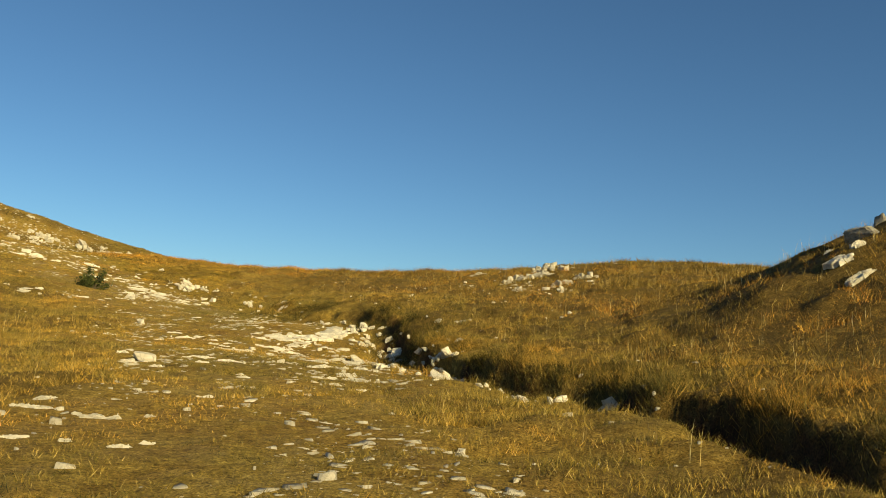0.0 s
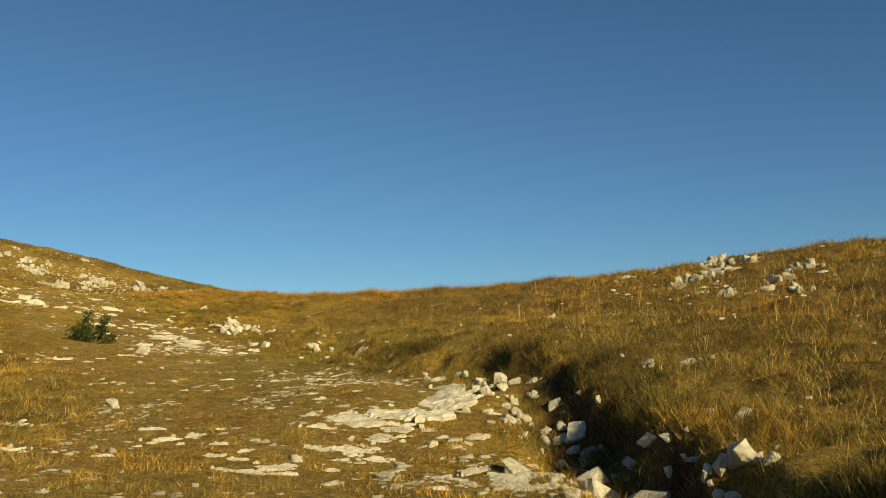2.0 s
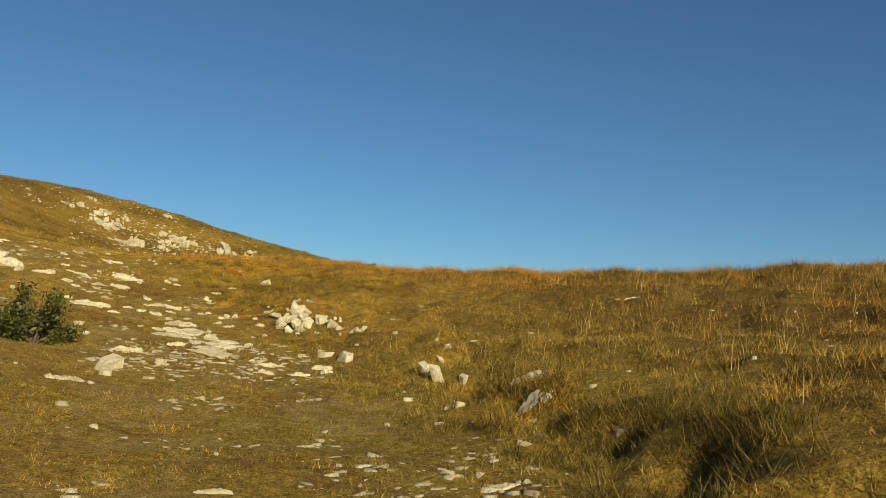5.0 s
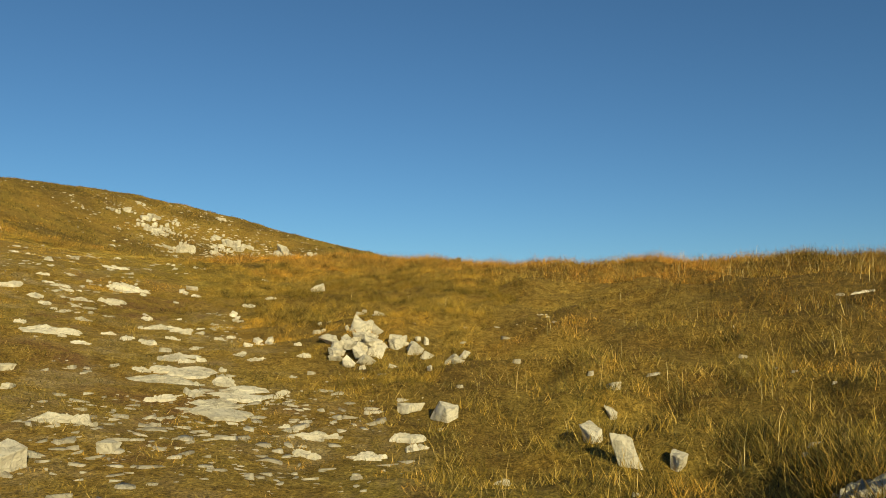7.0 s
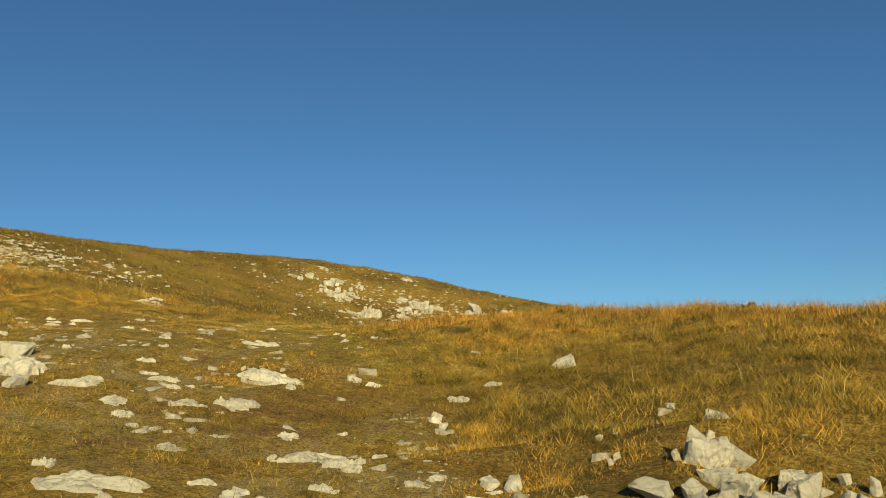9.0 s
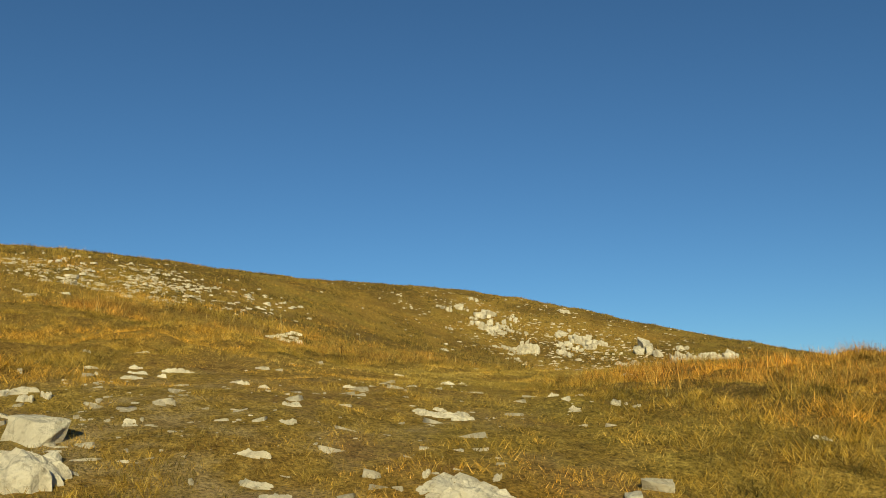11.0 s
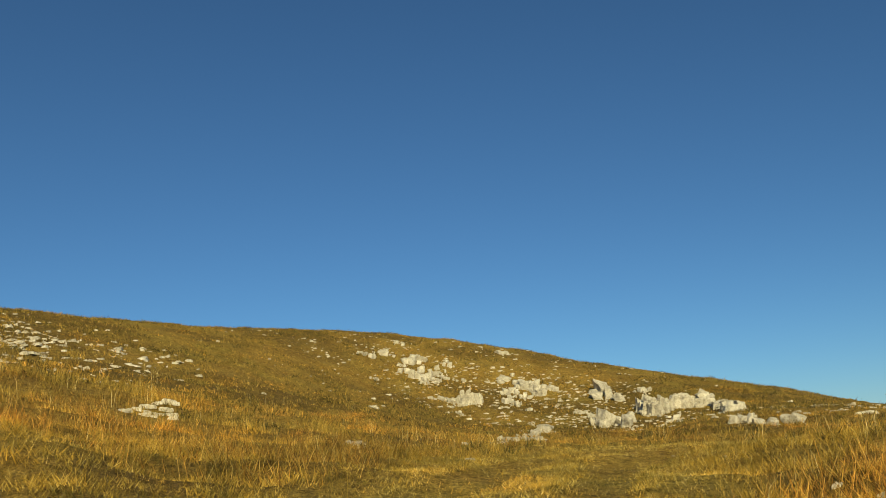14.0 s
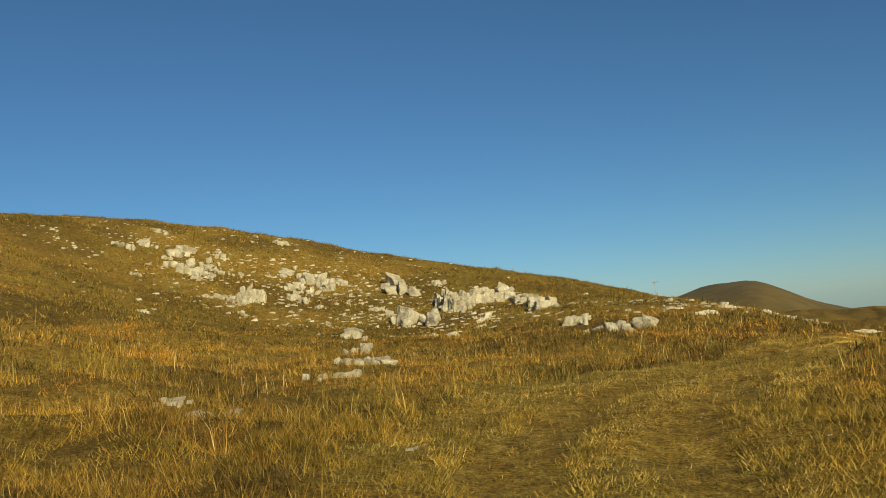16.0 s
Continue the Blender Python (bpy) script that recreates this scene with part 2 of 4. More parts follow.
def rock_material(name, dark, mid, light, chips_vary=False):
    m, nt, b = nodes_of(name)
    p = world_coord(nt)
    big = noise_tex(nt, p, 2.6, 7, 0.7)
    fine = noise_tex(nt, p, 16.0, 8, 0.7)
    c = ramp(nt, big, [(0.28, dark), (0.46, mid), (0.66, light)])
    speck = ramp(nt, fine, [(0.34, (0.45, 0.42, 0.37)), (0.48, (1, 1, 1))])
    c = mixed(nt, 0.7, c, speck, "MULTIPLY")
    info = nt.nodes.new("ShaderNodeObjectInfo")
    vary = nt.nodes.new("ShaderNodeNewGeometry").outputs["Random Per Island"] if chips_vary else info.outputs["Random"]
    tone = ramp(nt, vary, [(0.0, (0.68, 0.65, 0.6) if chips_vary else (0.8, 0.78, 0.74)), (1.0, (1, 0.98, 0.95))])
    c = mixed(nt, 1.0, c, tone, "MULTIPLY")
    lichen = ramp(nt, noise_tex(nt, p, 4.2, 7, 0.75), [(0.58, (0, 0, 0)), (0.68, (1, 1, 1))])
    c = mixed(nt, lichen, c, (0.4, 0.37, 0.29, 1))
    nt.links.new(c, b.inputs["Base Color"])
    b.inputs["Roughness"].default_value = 0.88
    b.inputs["Specular IOR Level"].default_value = 0.2
    cell = nt.nodes.new("ShaderNodeTexVoronoi")
    cell.feature = "DISTANCE_TO_EDGE"
    cell.inputs["Scale"].default_value = 2.6
    warp = nt.nodes.new("ShaderNodeVectorMath")
    warp.operation = "MULTIPLY_ADD"
    warp.inputs[1].default_value = (1.0, 1.0, 0.6)
    nt.links.new(p, warp.inputs[0])
    shift = nt.nodes.new("ShaderNodeTexNoise")
    shift.inputs["Scale"].default_value = 2.0
    nt.links.new(p, shift.inputs["Vector"])
    nt.links.new(shift.outputs["Color"], warp.inputs[2])
    nt.links.new(warp.outputs[0], cell.inputs["Vector"])
    seam = ramp(nt, cell.outputs["Distance"], [(0.008, (0.12, 0.1, 0.07)), (0.03, (1, 1, 1))])
    c = mixed(nt, 0.22, c, seam, "MULTIPLY")
    nt.links.new(c, b.inputs["Base Color"])
    crack = nt.nodes.new("ShaderNodeMath")
    crack.operation = "MINIMUM"
    crack.inputs[1].default_value = 0.06
    nt.links.new(cell.outputs["Distance"], crack.inputs[0])
    joint = nt.nodes.new("ShaderNodeMath")
    joint.operation = "MULTIPLY_ADD"
    joint.inputs[1].default_value = 0.5
    nt.links.new(crack.outputs[0], joint.inputs[0])
    nt.links.new(noise_tex(nt, p, 7.0, 10, 0.75), joint.inputs[2])
    bumped(nt, b, joint.outputs[0], 1.0, 0.08)
    return m


def grass_material(name, stops, patch_stops, mottled=0.95):
    m, nt, b = nodes_of(name)
    geo = nt.nodes.new("ShaderNodeNewGeometry")
    p = geo.outputs["Position"]
    c = ramp(nt, geo.outputs["Random Per Island"], stops)
    patch = ramp(nt, noise_tex(nt, p, 0.35, 5, 0.6), patch_stops)
    c = mixed(nt, 1.0, c, patch, "MULTIPLY")
    mottle = ramp(nt, noise_tex(nt, p, 3.4, 5, 0.7), [(0.38, (0.22, 0.25, 0.22)), (0.5, (0.95, 0.95, 0.95)), (0.62, (1.45, 1.33, 1.15))])
    c = mixed(nt, mottled, c, mottle, "MULTIPLY")
    nt.links.new(c, b.inputs["Base Color"])
    b.inputs["Roughness"].default_value = 0.7
    b.inputs["Specular IOR Level"].default_value = 0.25
    glow = nt.nodes.new("ShaderNodeBsdfTranslucent")
    nt.links.new(c, glow.inputs["Color"])
    mix = nt.nodes.new("ShaderNodeMixShader")
    mix.inputs[0].default_value = 0.18
    nt.links.new(b.outputs[0], mix.inputs[1])
    nt.links.new(glow.outputs[0], mix.inputs[2])
    nt.links.new(mix.outputs[0], nt.nodes["Material Output"].inputs["Surface"])
    return m


def plain_material(name, dark, light, scale=6.0, rough_value=0.8):
    m, nt, b = nodes_of(name)
    p = world_coord(nt)
    nt.links.new(ramp(nt, noise_tex(nt, p, scale, 6, 0.65), [(0.3, dark), (0.7, light)]), b.inputs["Base Color"])
    b.inputs["Roughness"].default_value = rough_value
    bumped(nt, b, noise_tex(nt, p, scale * 2, 6, 0.7), 0.5, 0.03)
    return m


MAT_GROUND = ground_material()
MAT_ROCK = rock_material("pale_limestone", (0.42, 0.37, 0.28), (0.74, 0.67, 0.53), (0.9, 0.84, 0.7))
MAT_OLD = rock_material("weathered_limestone", (0.24, 0.215, 0.17), (0.52, 0.47, 0.37), (0.74, 0.68, 0.55))
MAT_CHIP = rock_material("broken_limestone", (0.42, 0.37, 0.28), (0.66, 0.59, 0.46), (0.83, 0.76, 0.62), True)
MAT_GREY = rock_material("grey_limestone", (0.2, 0.19, 0.16), (0.38, 0.35, 0.29), (0.52, 0.48, 0.4))
PATCHES = [(0.36, (0.58, 0.57, 0.48)), (0.5, (0.95, 0.93, 0.88)), (0.64, (1.38, 1.1, 0.8))]
MAT_SHORT = grass_material("short_olive_grass", [(0.0, (0.092, 0.0791, 0.0138)), (0.35, (0.239, 0.175, 0.0313)), (0.75, (0.423, 0.299, 0.069)), (1.0, (0.57, 0.432, 0.166))], PATCHES)
MAT_GOLD = grass_material("dry_golden_grass", [(0.0, (0.176, 0.114, 0.0176)), (0.35, (0.352, 0.233, 0.0352)), (0.75, (0.484, 0.334, 0.0634)), (1.0, (0.598, 0.458, 0.158))], PATCHES)
MAT_RUST = grass_material("rust_brown_grass", [(0.0, (0.1, 0.054, 0.012)), (0.35, (0.27, 0.145, 0.027)), (0.75, (0.46, 0.27, 0.054)), (1.0, (0.62, 0.44, 0.14))], PATCHES)
MAT_HILL = grass_material("slope_grass", [(0.0, (0.07, 0.05, 0.011)), (0.4, (0.23, 0.15, 0.027)), (0.78, (0.4, 0.275, 0.054)), (1.0, (0.55, 0.41, 0.13))], PATCHES)
MAT_GREEN = grass_material("green_sedge", [(0.0, (0.03, 0.033, 0.008)), (0.4, (0.1, 0.088, 0.018)), (0.7, (0.26, 0.185, 0.04)), (1.0, (0.5, 0.35, 0.1))], PATCHES)
MAT_STALK = grass_material("pale_dry_stalks", [(0.0, (0.42, 0.3, 0.1)), (1.0, (0.68, 0.55, 0.26))], [(0.0, (1, 1, 1)), (1.0, (1, 1, 1))])
MAT_STRAW = grass_material("trodden_straw", [(0.0, (0.281, 0.206, 0.0328)), (0.4, (0.524, 0.374, 0.0749)), (1.0, (0.73, 0.581, 0.224))], PATCHES, 0.6)
MAT_LEAF = grass_material("juniper_leaves", [(0.0, (0.025, 0.036, 0.01)), (0.6, (0.07, 0.09, 0.022)), (1.0, (0.15, 0.155, 0.05))], PATCHES)
MAT_BARK = plain_material("brown_bark", (0.06, 0.04, 0.025), (0.16, 0.11, 0.07), 20)
MAT_FAR = plain_material("far_brown_heath", (0.075, 0.05, 0.012), (0.14, 0.095, 0.024), 0.05, 1.0)
MAT_METAL = plain_material("weathered_steel", (0.2, 0.2, 0.2), (0.38, 0.37, 0.35), 30, 0.5)


def mesh_object(name, verts, faces, mat, parent=None):
    me = bpy.data.meshes.new(name)
    me.from_pydata(verts, [], faces)
    me.materials.append(mat)
    ob = new(name, me)
    ob.parent = parent
    return ob


def triangles_object(name, verts, tris, mat):
    """One mesh from numpy arrays of corners and triangles."""
    me = bpy.data.meshes.new(name)
    me.vertices.add(len(verts))
    me.vertices.foreach_set("co", np.ascontiguousarray(verts, dtype=np.float32).ravel())
    me.loops.add(len(tris) * 3)
    me.loops.foreach_set("vertex_index", np.ascontiguousarray(tris, dtype=np.int32).ravel())
    me.polygons.add(len(tris))
    me.polygons.foreach_set("loop_start", np.arange(0, len(tris) * 3, 3, dtype=np.int32))
    me.update(calc_edges=True)
    me.materials.append(mat)
    return new(name, me)


# ---- ground ----
def spread(lo, hi, fine, reach):
    """Grid lines: fine between lo and hi, then wider and wider out to reach."""
    mid = list(np.arange(lo, hi, fine))
    out, s, v = [], fine, hi
    while v < reach:
        out.append(v)
        s *= 1.13
        v += s
    low, s, v = [], fine, lo
    while v > -reach:
        s *= 1.13
        v -= s
        low.append(v)
    return np.array(low[::-1] + mid + out)


def build_ground():
    gx = np.unique(np.concatenate([spread(-44, 22, 0.36, 1600), np.arange(-24, -6, 0.18), np.arange(-6, 5, 0.09)]))
    gy = np.unique(np.concatenate([spread(-6, 78, 0.36, 1600), np.arange(-3, 4, 0.18), np.arange(4, 27, 0.1), np.arange(27, 50, 0.18)]))
    X, Y = np.meshgrid(gx, gy)
    Z = ground_z(X, Y)
    nx, ny = len(gx), len(gy)
    verts = np.stack([X.ravel(), Y.ravel(), Z.ravel()], 1)
    i = (np.arange(ny - 1)[:, None] * nx + np.arange(nx - 1)[None, :]).ravel()
    tris = np.concatenate([np.stack([i, i + 1, i + nx + 1], 1), np.stack([i, i + nx + 1, i + nx], 1)])
    ob = triangles_object("ground", verts, tris, MAT_GROUND)
    me = ob.data
    me.polygons.foreach_set("use_smooth", np.ones(len(tris), dtype=bool))
    wear = me.attributes.new("wear", "FLOAT", "POINT")
    wear.data.foreach_set("value", (track_mask(X, Y) * np.interp(Y, [8, 24, 32, 36, 40], [0.2, 0.3, 0.6, 0.7, 0.0])).ravel().astype(np.float32))
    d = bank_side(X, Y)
    # mask for bare earth and painted shade in the recess below the lip
    bare_shaded = step(-0.75, -0.3, d) * (1 - step(0.0, 0.14, d)) * bank_reach(Y) * step(24.5, 22, Y) * np.clip(0.75 + 0.9 * vnoise(X, Y, 0.8, 21), 0, 1)
    # where the ground takes the thatch colour with its painted shade
    rank = np.maximum(0.8 * uphill(X, Y) * step(60, 45, Y), 0.75 * np.clip(0.5 + 1.1 * vnoise(X, Y, 2.4, 22) + 0.6 * vnoise(X, Y, 0.8, 23), 0, 1) * (1 - track_mask(X, Y)))
    me.attributes.new("rank", "FLOAT", "POINT").data.foreach_set("value", rank.ravel().astype(np.float32))
    at = me.attributes.new("bare_shaded", "FLOAT", "POINT")
    at.data.foreach_set("value", bare_shaded.ravel().astype(np.float32))
    tagged(ob, "golden and olive mountain pasture with a worn stony track", "ground", kind="structure")


build_ground()


# ---- far mountain ----
def build_far_mountain():
    ex, ey = -19.1, 39.9
    az, dist = radians(FAR_AZ), 900.0
    f, r = Vector((-math.sin(az), math.cos(az), 0)), Vector((math.cos(az), math.sin(az), 0))
    n, k = 121, 41
    verts, faces = [], []
    for j in range(k):
        for i in range(n):
            s, dep = -520 + 1040 * i / (n - 1), -300 + 600 * j / (k - 1)
            p = Vector((ex, ey, 0)) + f * (dist + dep) + r * s
            ridge = FAR_TOP * math.exp(-abs(s / (FAR_LEFT if s < 0 else FAR_RIGHT)) ** 1.7) + FAR_BASE
            z = ridge - 0.0006 * dep * dep + 2.2 * float(vnoise(p.x, p.y, 45, 31)) + 0.8 * float(vnoise(p.x, p.y, 14, 32))
            verts.append((p.x, p.y, z))
    for j in range(k - 1):
        for i in range(n - 1):
            a = j * n + i
            faces.append((a, a + 1, a + n + 1, a + n))
    ob = mesh_object("far_mountain", verts, faces, MAT_FAR)
    for q in ob.data.polygons:
        q.use_smooth = True
    tagged(ob, "distant rounded brown mountain above the pasture", "mountain", kind="structure")


FAR_AZ, FAR_TOP, FAR_BASE, FAR_LEFT, FAR_RIGHT = -4.1, 49.6, -27.0, 148.0, 70.0
build_far_mountain()


# ---- limestone ----
def hull_mesh(name, pts, bevel, wobble, seed, mat, cuts=1):
    bm = bmesh.new()
    for p in pts:
        bm.verts.new(p)
    bmesh.ops.convex_hull(bm, input=bm.verts)
    loose = [v for v in bm.verts if not v.link_faces]
    bmesh.ops.delete(bm, geom=loose, context="VERTS")
    bmesh.ops.dissolve_limit(bm, angle_limit=radians(14), verts=bm.verts, edges=bm.edges)
    if bevel:
        bmesh.ops.bevel(bm, geom=list(bm.edges), offset=bevel, segments=1, affect="EDGES")
    bmesh.ops.triangulate(bm, faces=bm.faces)
    if cuts:
        bmesh.ops.subdivide_edges(bm, edges=list(bm.edges), cuts=cuts, use_grid_fill=True)
        for v in bm.verts:
            o = Vector((seed * 3.7, seed * 1.3, 0))
            v.co += wobble * (noise.noise_vector(v.co * 2.2 + o) + 0.7 * noise.noise_vector(v.co * 5.5 + o) + 0.35 * noise.noise_vector(v.co * 13 + o))
    bmesh.ops.triangulate(bm, faces=bm.faces)
    me = bpy.data.meshes.new(name)
    bm.to_mesh(me)
    bm.free()
    me.materials.append(mat)
    return me


def block_points(rng):
    """An angular broken stone: some corners of a skewed box and a few knocked-off ones."""
    pts = []
    kx, ky = rng.uniform(-0.3, 0.3), rng.uniform(-0.3, 0.3)
    corners = [(sx, sy, sz) for sx in (-1, 1) for sy in (-1, 1) for sz in (-1, 1)]
    rng.shuffle(corners)
    for n, (sx, sy, sz) in enumerate(corners):
        k = rng.uniform(0.66, 1.04) if n < 5 else rng.uniform(0.25, 0.7)
        z = 0.5 * sz * rng.uniform(0.5, 1.0)
        pts.append((0.5 * sx * k + kx * z, 0.46 * sy * k + ky * z, z + 0.18 + 0.2 * kx * sx))
    for _ in range(5):
        a = rng.uniform(0, 6.28)
        pts.append((0.48 * math.cos(a), 0.46 * math.sin(a), rng.uniform(-0.3, 0.5)))
    return pts


def column_points(rng):
    pts = []
    for z, k in ((-0.4, 1.1), (0.55, 1.0), (0.95, 0.92)):
        for sx, sy in ((-1, -1), (1, -1), (1, 1), (-1, 1)):
            pts.append((0.5 * sx * k * rng.uniform(0.75, 1.05), 0.5 * sy * k * rng.uniform(0.75, 1.05), z + rng.uniform(-0.08, 0.08)))
    return pts


def slab_mesh(name, rng, mat):
    """A flat worn stone with a ragged rim and a stepped, uneven top."""
    n = 40
    lobes = [(k, rng.uniform(0, 6.28), 0.28 / k ** 0.8) for k in (1, 2, 3, 5, 8, 13)]
    rim = [0.5 * max(0.28, 0.8 + sum(h * math.sin(k * 2 * math.pi * i / n + p) for k, p, h in lobes) + rng.uniform(-0.13, 0.13)) for i in range(n)]
    o = Vector((rng.uniform(0, 50), rng.uniform(0, 50), 0))
    tilt = rng.uniform(-0.25, 0.25)
    bm = bmesh.new()
    rings = []
    for r, z in ((1.04, -1.0), (1.0, 0.1), (0.95, 0.3), (0.82, 0.4), (0.64, 0.46), (0.44, 0.5), (0.22, 0.5)):
        ring = []
        for i in range(n):
            a = 2 * math.pi * i / n
            q = rim[i] * r if r > 0.98 else min(r * (rim[i] * r + 0.4 * (1 - r)), rim[i] * (0.86 + 0.12 * r))
            x, y = q * math.cos(a), q * math.sin(a)
            q = noise.noise(Vector((x * 3, y * 3, 0)) + o)
            fine = noise.noise(Vector((x * 11, y * 11, 3)) + o)
            beds = 0.16 * math.floor((q + 0.3 * fine) * 4) / 2
            ring.append(bm.verts.new((x, y, z + (0.16 * q + 0.14 * fine + beds + tilt * x) * (z > 0))))
        rings.append(ring)
    top = bm.verts.new((0, 0, 0.5))
    for a, b in zip(rings, rings[1:]):
        for i in range(n):
            j = (i + 1) % n
            bm.faces.new((a[i], a[j], b[j], b[i]))
    for i in range(n):
        bm.faces.new((rings[-1][i], rings[-1][(i + 1) % n], top))
    bmesh.ops.triangulate(bm, faces=bm.faces)
    me = bpy.data.meshes.new(name)
    bm.to_mesh(me)
    bm.free()
    me.materials.append(mat)
    return me


rng = random.Random(5)
BLOCKS = [hull_mesh("limestone_block", block_points(rng), 0.02, 0.05, i, MAT_ROCK, 3) for i in range(22)]
SLABS = [slab_mesh("flat_limestone", rng, MAT_ROCK) for i in range(18)]
COLUMNS = [hull_mesh("limestone_column", column_points(rng), 0.04, 0.08, 40 + i, MAT_OLD, 3) for i in range(7)]
CRAGS = [hull_mesh("weathered_limestone", block_points(rng), 0.03, 0.075, 100 + i, MAT_OLD, 3) for i in range(16)]
GREYS = [hull_mesh("grey_limestone_block", block_points(rng), 0.05, 0.06, 60 + i, MAT_GREY) for i in range(5)]

LOOSE = [hull_mesh("loose_stone", block_points(rng), 0.04, 0.0, 80 + i, MAT_ROCK, 0) for i in range(12)]
# where the stones lie: x, y, width, height
RIGHT_MOUND = [
    (5.39, 40.51, 0.55, 0.32), (4.90, 37.04, 0.46, 0.32), (5.27, 37.08, 0.70, 0.21), (4.56, 38.13, 0.29, 0.22),
    (4.42, 36.82, 0.28, 0.24), (4.41, 35.43, 0.66, 0.16), (2.92, 34.86, 0.22, 0.22), (3.23, 34.98, 0.25, 0.22),
    (3.57, 35.00, 0.57, 0.22), (2.93, 33.71, 0.21, 0.12), (-0.86, 29.45, 0.24, 0.15),
    (1.95, 38.08, 0.46, 0.09), (4.43, 30.25, 0.39, 0.59), (4.85, 30.72, 0.32, 0.61), (3.70, 28.46, 0.28, 0.33),
    (5.77, 32.44, 0.44, 0.30), (4.31, 28.03, 0.30, 0.26), (5.97, 32.16, 0.35, 0.26), (2.87, 28.06, 0.32, 0.14),
    (2.66, 27.97, 0.16, 0.07), (3.62, 27.82, 0.14, 0.07), (0.72, 21.30, 0.27, 0.07), (0.04, 21.17, 0.16, 0.04),
]
BANK_BLOCKS = [
    (-1.96, 23.00, 0.26, 0.17), (-2.30, 23.20, 0.18, 0.10), (-2.15, 22.21, 0.17, 0.13), (-1.75, 22.90, 0.19, 0.08),
    (-1.50, 22.80, 0.23, 0.09), (-1.47, 22.15, 0.07, 0.12), (-1.74, 21.55, 0.16, 0.08), (-1.83, 20.88, 0.19, 0.09),
    (-1.68, 21.45, 0.09, 0.08), (-0.95, 20.90, 0.30, 0.13), (-1.17, 21.63, 0.20, 0.11), (-0.66, 20.85, 0.09, 0.10),
    (-0.31, 18.65, 0.18, 0.11), (-0.19, 18.34, 0.09, 0.09), (0.24, 17.19, 0.30, 0.20), (-0.03, 17.44, 0.08, 0.13),
    (0.10, 17.29, 0.15, 0.10), (0.38, 17.15, 0.11, 0.06), (-1.33, 21.20, 0.09, 0.08), (-2.71, 19.56, 0.13, 0.07),
    (-0.92, 18.90, 0.34, 0.20), (-0.89, 18.30, 0.38, 0.18), (-0.50, 17.90, 0.44, 0.20), (-1.73, 18.57, 0.27, 0.15),
    (-1.18, 20.95, 0.30, 0.07), (-2.21, 20.14, 0.31, 0.10), (-2.20, 18.53, 0.32, 0.11), (-1.44, 18.48, 0.21, 0.07),
    (-3.04, 18.06, 0.17, 0.08),
]
BANK_UPRIGHT = [
    (-1.79, 22.00, 0.05, 0.17), (-1.73, 22.00, 0.06, 0.13),
    (-2.92, 20.36, 0.06, 0.08),
]
BANK_FRONT = [
    (-0.97, 16.13, 0.52, 0.09), (0.43, 16.12, 0.33, 0.18), (-0.22, 18.19, 0.09, 0.10), (0.00, 17.42, 0.10, 0.07),
    (0.15, 17.13, 0.13, 0.07), (0.04, 17.24, 0.10, 0.05), (-0.01, 17.34, 0.08, 0.06), (-0.09, 18.04, 0.08, 0.06),
    (0.58, 15.89, 0.23, 0.04), (-0.47, 19.22, 0.14, 0.08),
]
BANK_DEEP = [
    (0.18, 15.00, 0.28, 0.28), (0.02, 14.20, 0.28, 0.15), (-0.60, 15.20, 0.18, 0.09), (1.08, 13.20, 0.14, 0.09),
    (1.42, 12.50, 0.27, 0.18), (0.92, 14.70, 0.11, 0.10), (0.35, 14.60, 0.10, 0.08), (3.05, 8.90, 0.30, 0.18),
    (1.21, 11.18, 0.20, 0.09), (0.22, 7.21, 0.10, 0.06), (2.50, 11.40, 0.20, 0.16), (0.55, 15.60, 0.15, 0.12),
]
TRACK_LOW = [
    (-11.38, 27.03, 0.56, 0.35), (-10.65, 28.60, 0.48, 0.29), (-10.71, 27.33, 0.24, 0.15), (-10.70, 26.78, 0.21, 0.13),
    (-11.56, 32.52, 1.00, 0.62), (-10.65, 31.90, 0.88, 0.55), (-5.35, 29.23, 0.48, 0.30), (-5.29, 26.66, 0.37, 0.23),
    (-4.81, 24.11, 0.54, 0.33), (-4.54, 21.76, 0.25, 0.16), (-5.22, 28.31, 0.23, 0.14), (-6.21, 25.47, 0.35, 0.12),
    (-7.31, 25.74, 0.32, 0.11), (-3.52, 20.76, 0.84, 0.52), (-3.97, 20.33, 0.89, 0.55), (-3.40, 19.67, 0.55, 0.34),
    (-3.61, 19.13, 0.53, 0.33), (-3.64, 18.31, 0.24, 0.15), (-3.32, 18.88, 0.38, 0.19), (-5.83, 19.22, 0.47, 0.29),
    (-5.53, 19.50, 0.26, 0.16), (-5.33, 19.84, 0.19, 0.07), (-4.15, 18.24, 0.49, 0.30),
]
TRACK_EDGE = [
    (-4.66, 19.28, 0.14, 0.08), (-5.10, 18.98, 0.27, 0.08), (-4.70, 18.75, 0.23, 0.10), (-4.92, 18.46, 0.26, 0.16),
    (-4.69, 18.39, 0.25, 0.16), (-5.53, 18.97, 0.12, 0.08), (-4.76, 19.30, 0.14, 0.09), (-7.50, 19.09, 0.12, 0.07),
    (-6.69, 18.36, 0.10, 0.06), (-8.48, 20.62, 0.35, 0.16), (-7.30, 18.58, 0.36, 0.17),
]
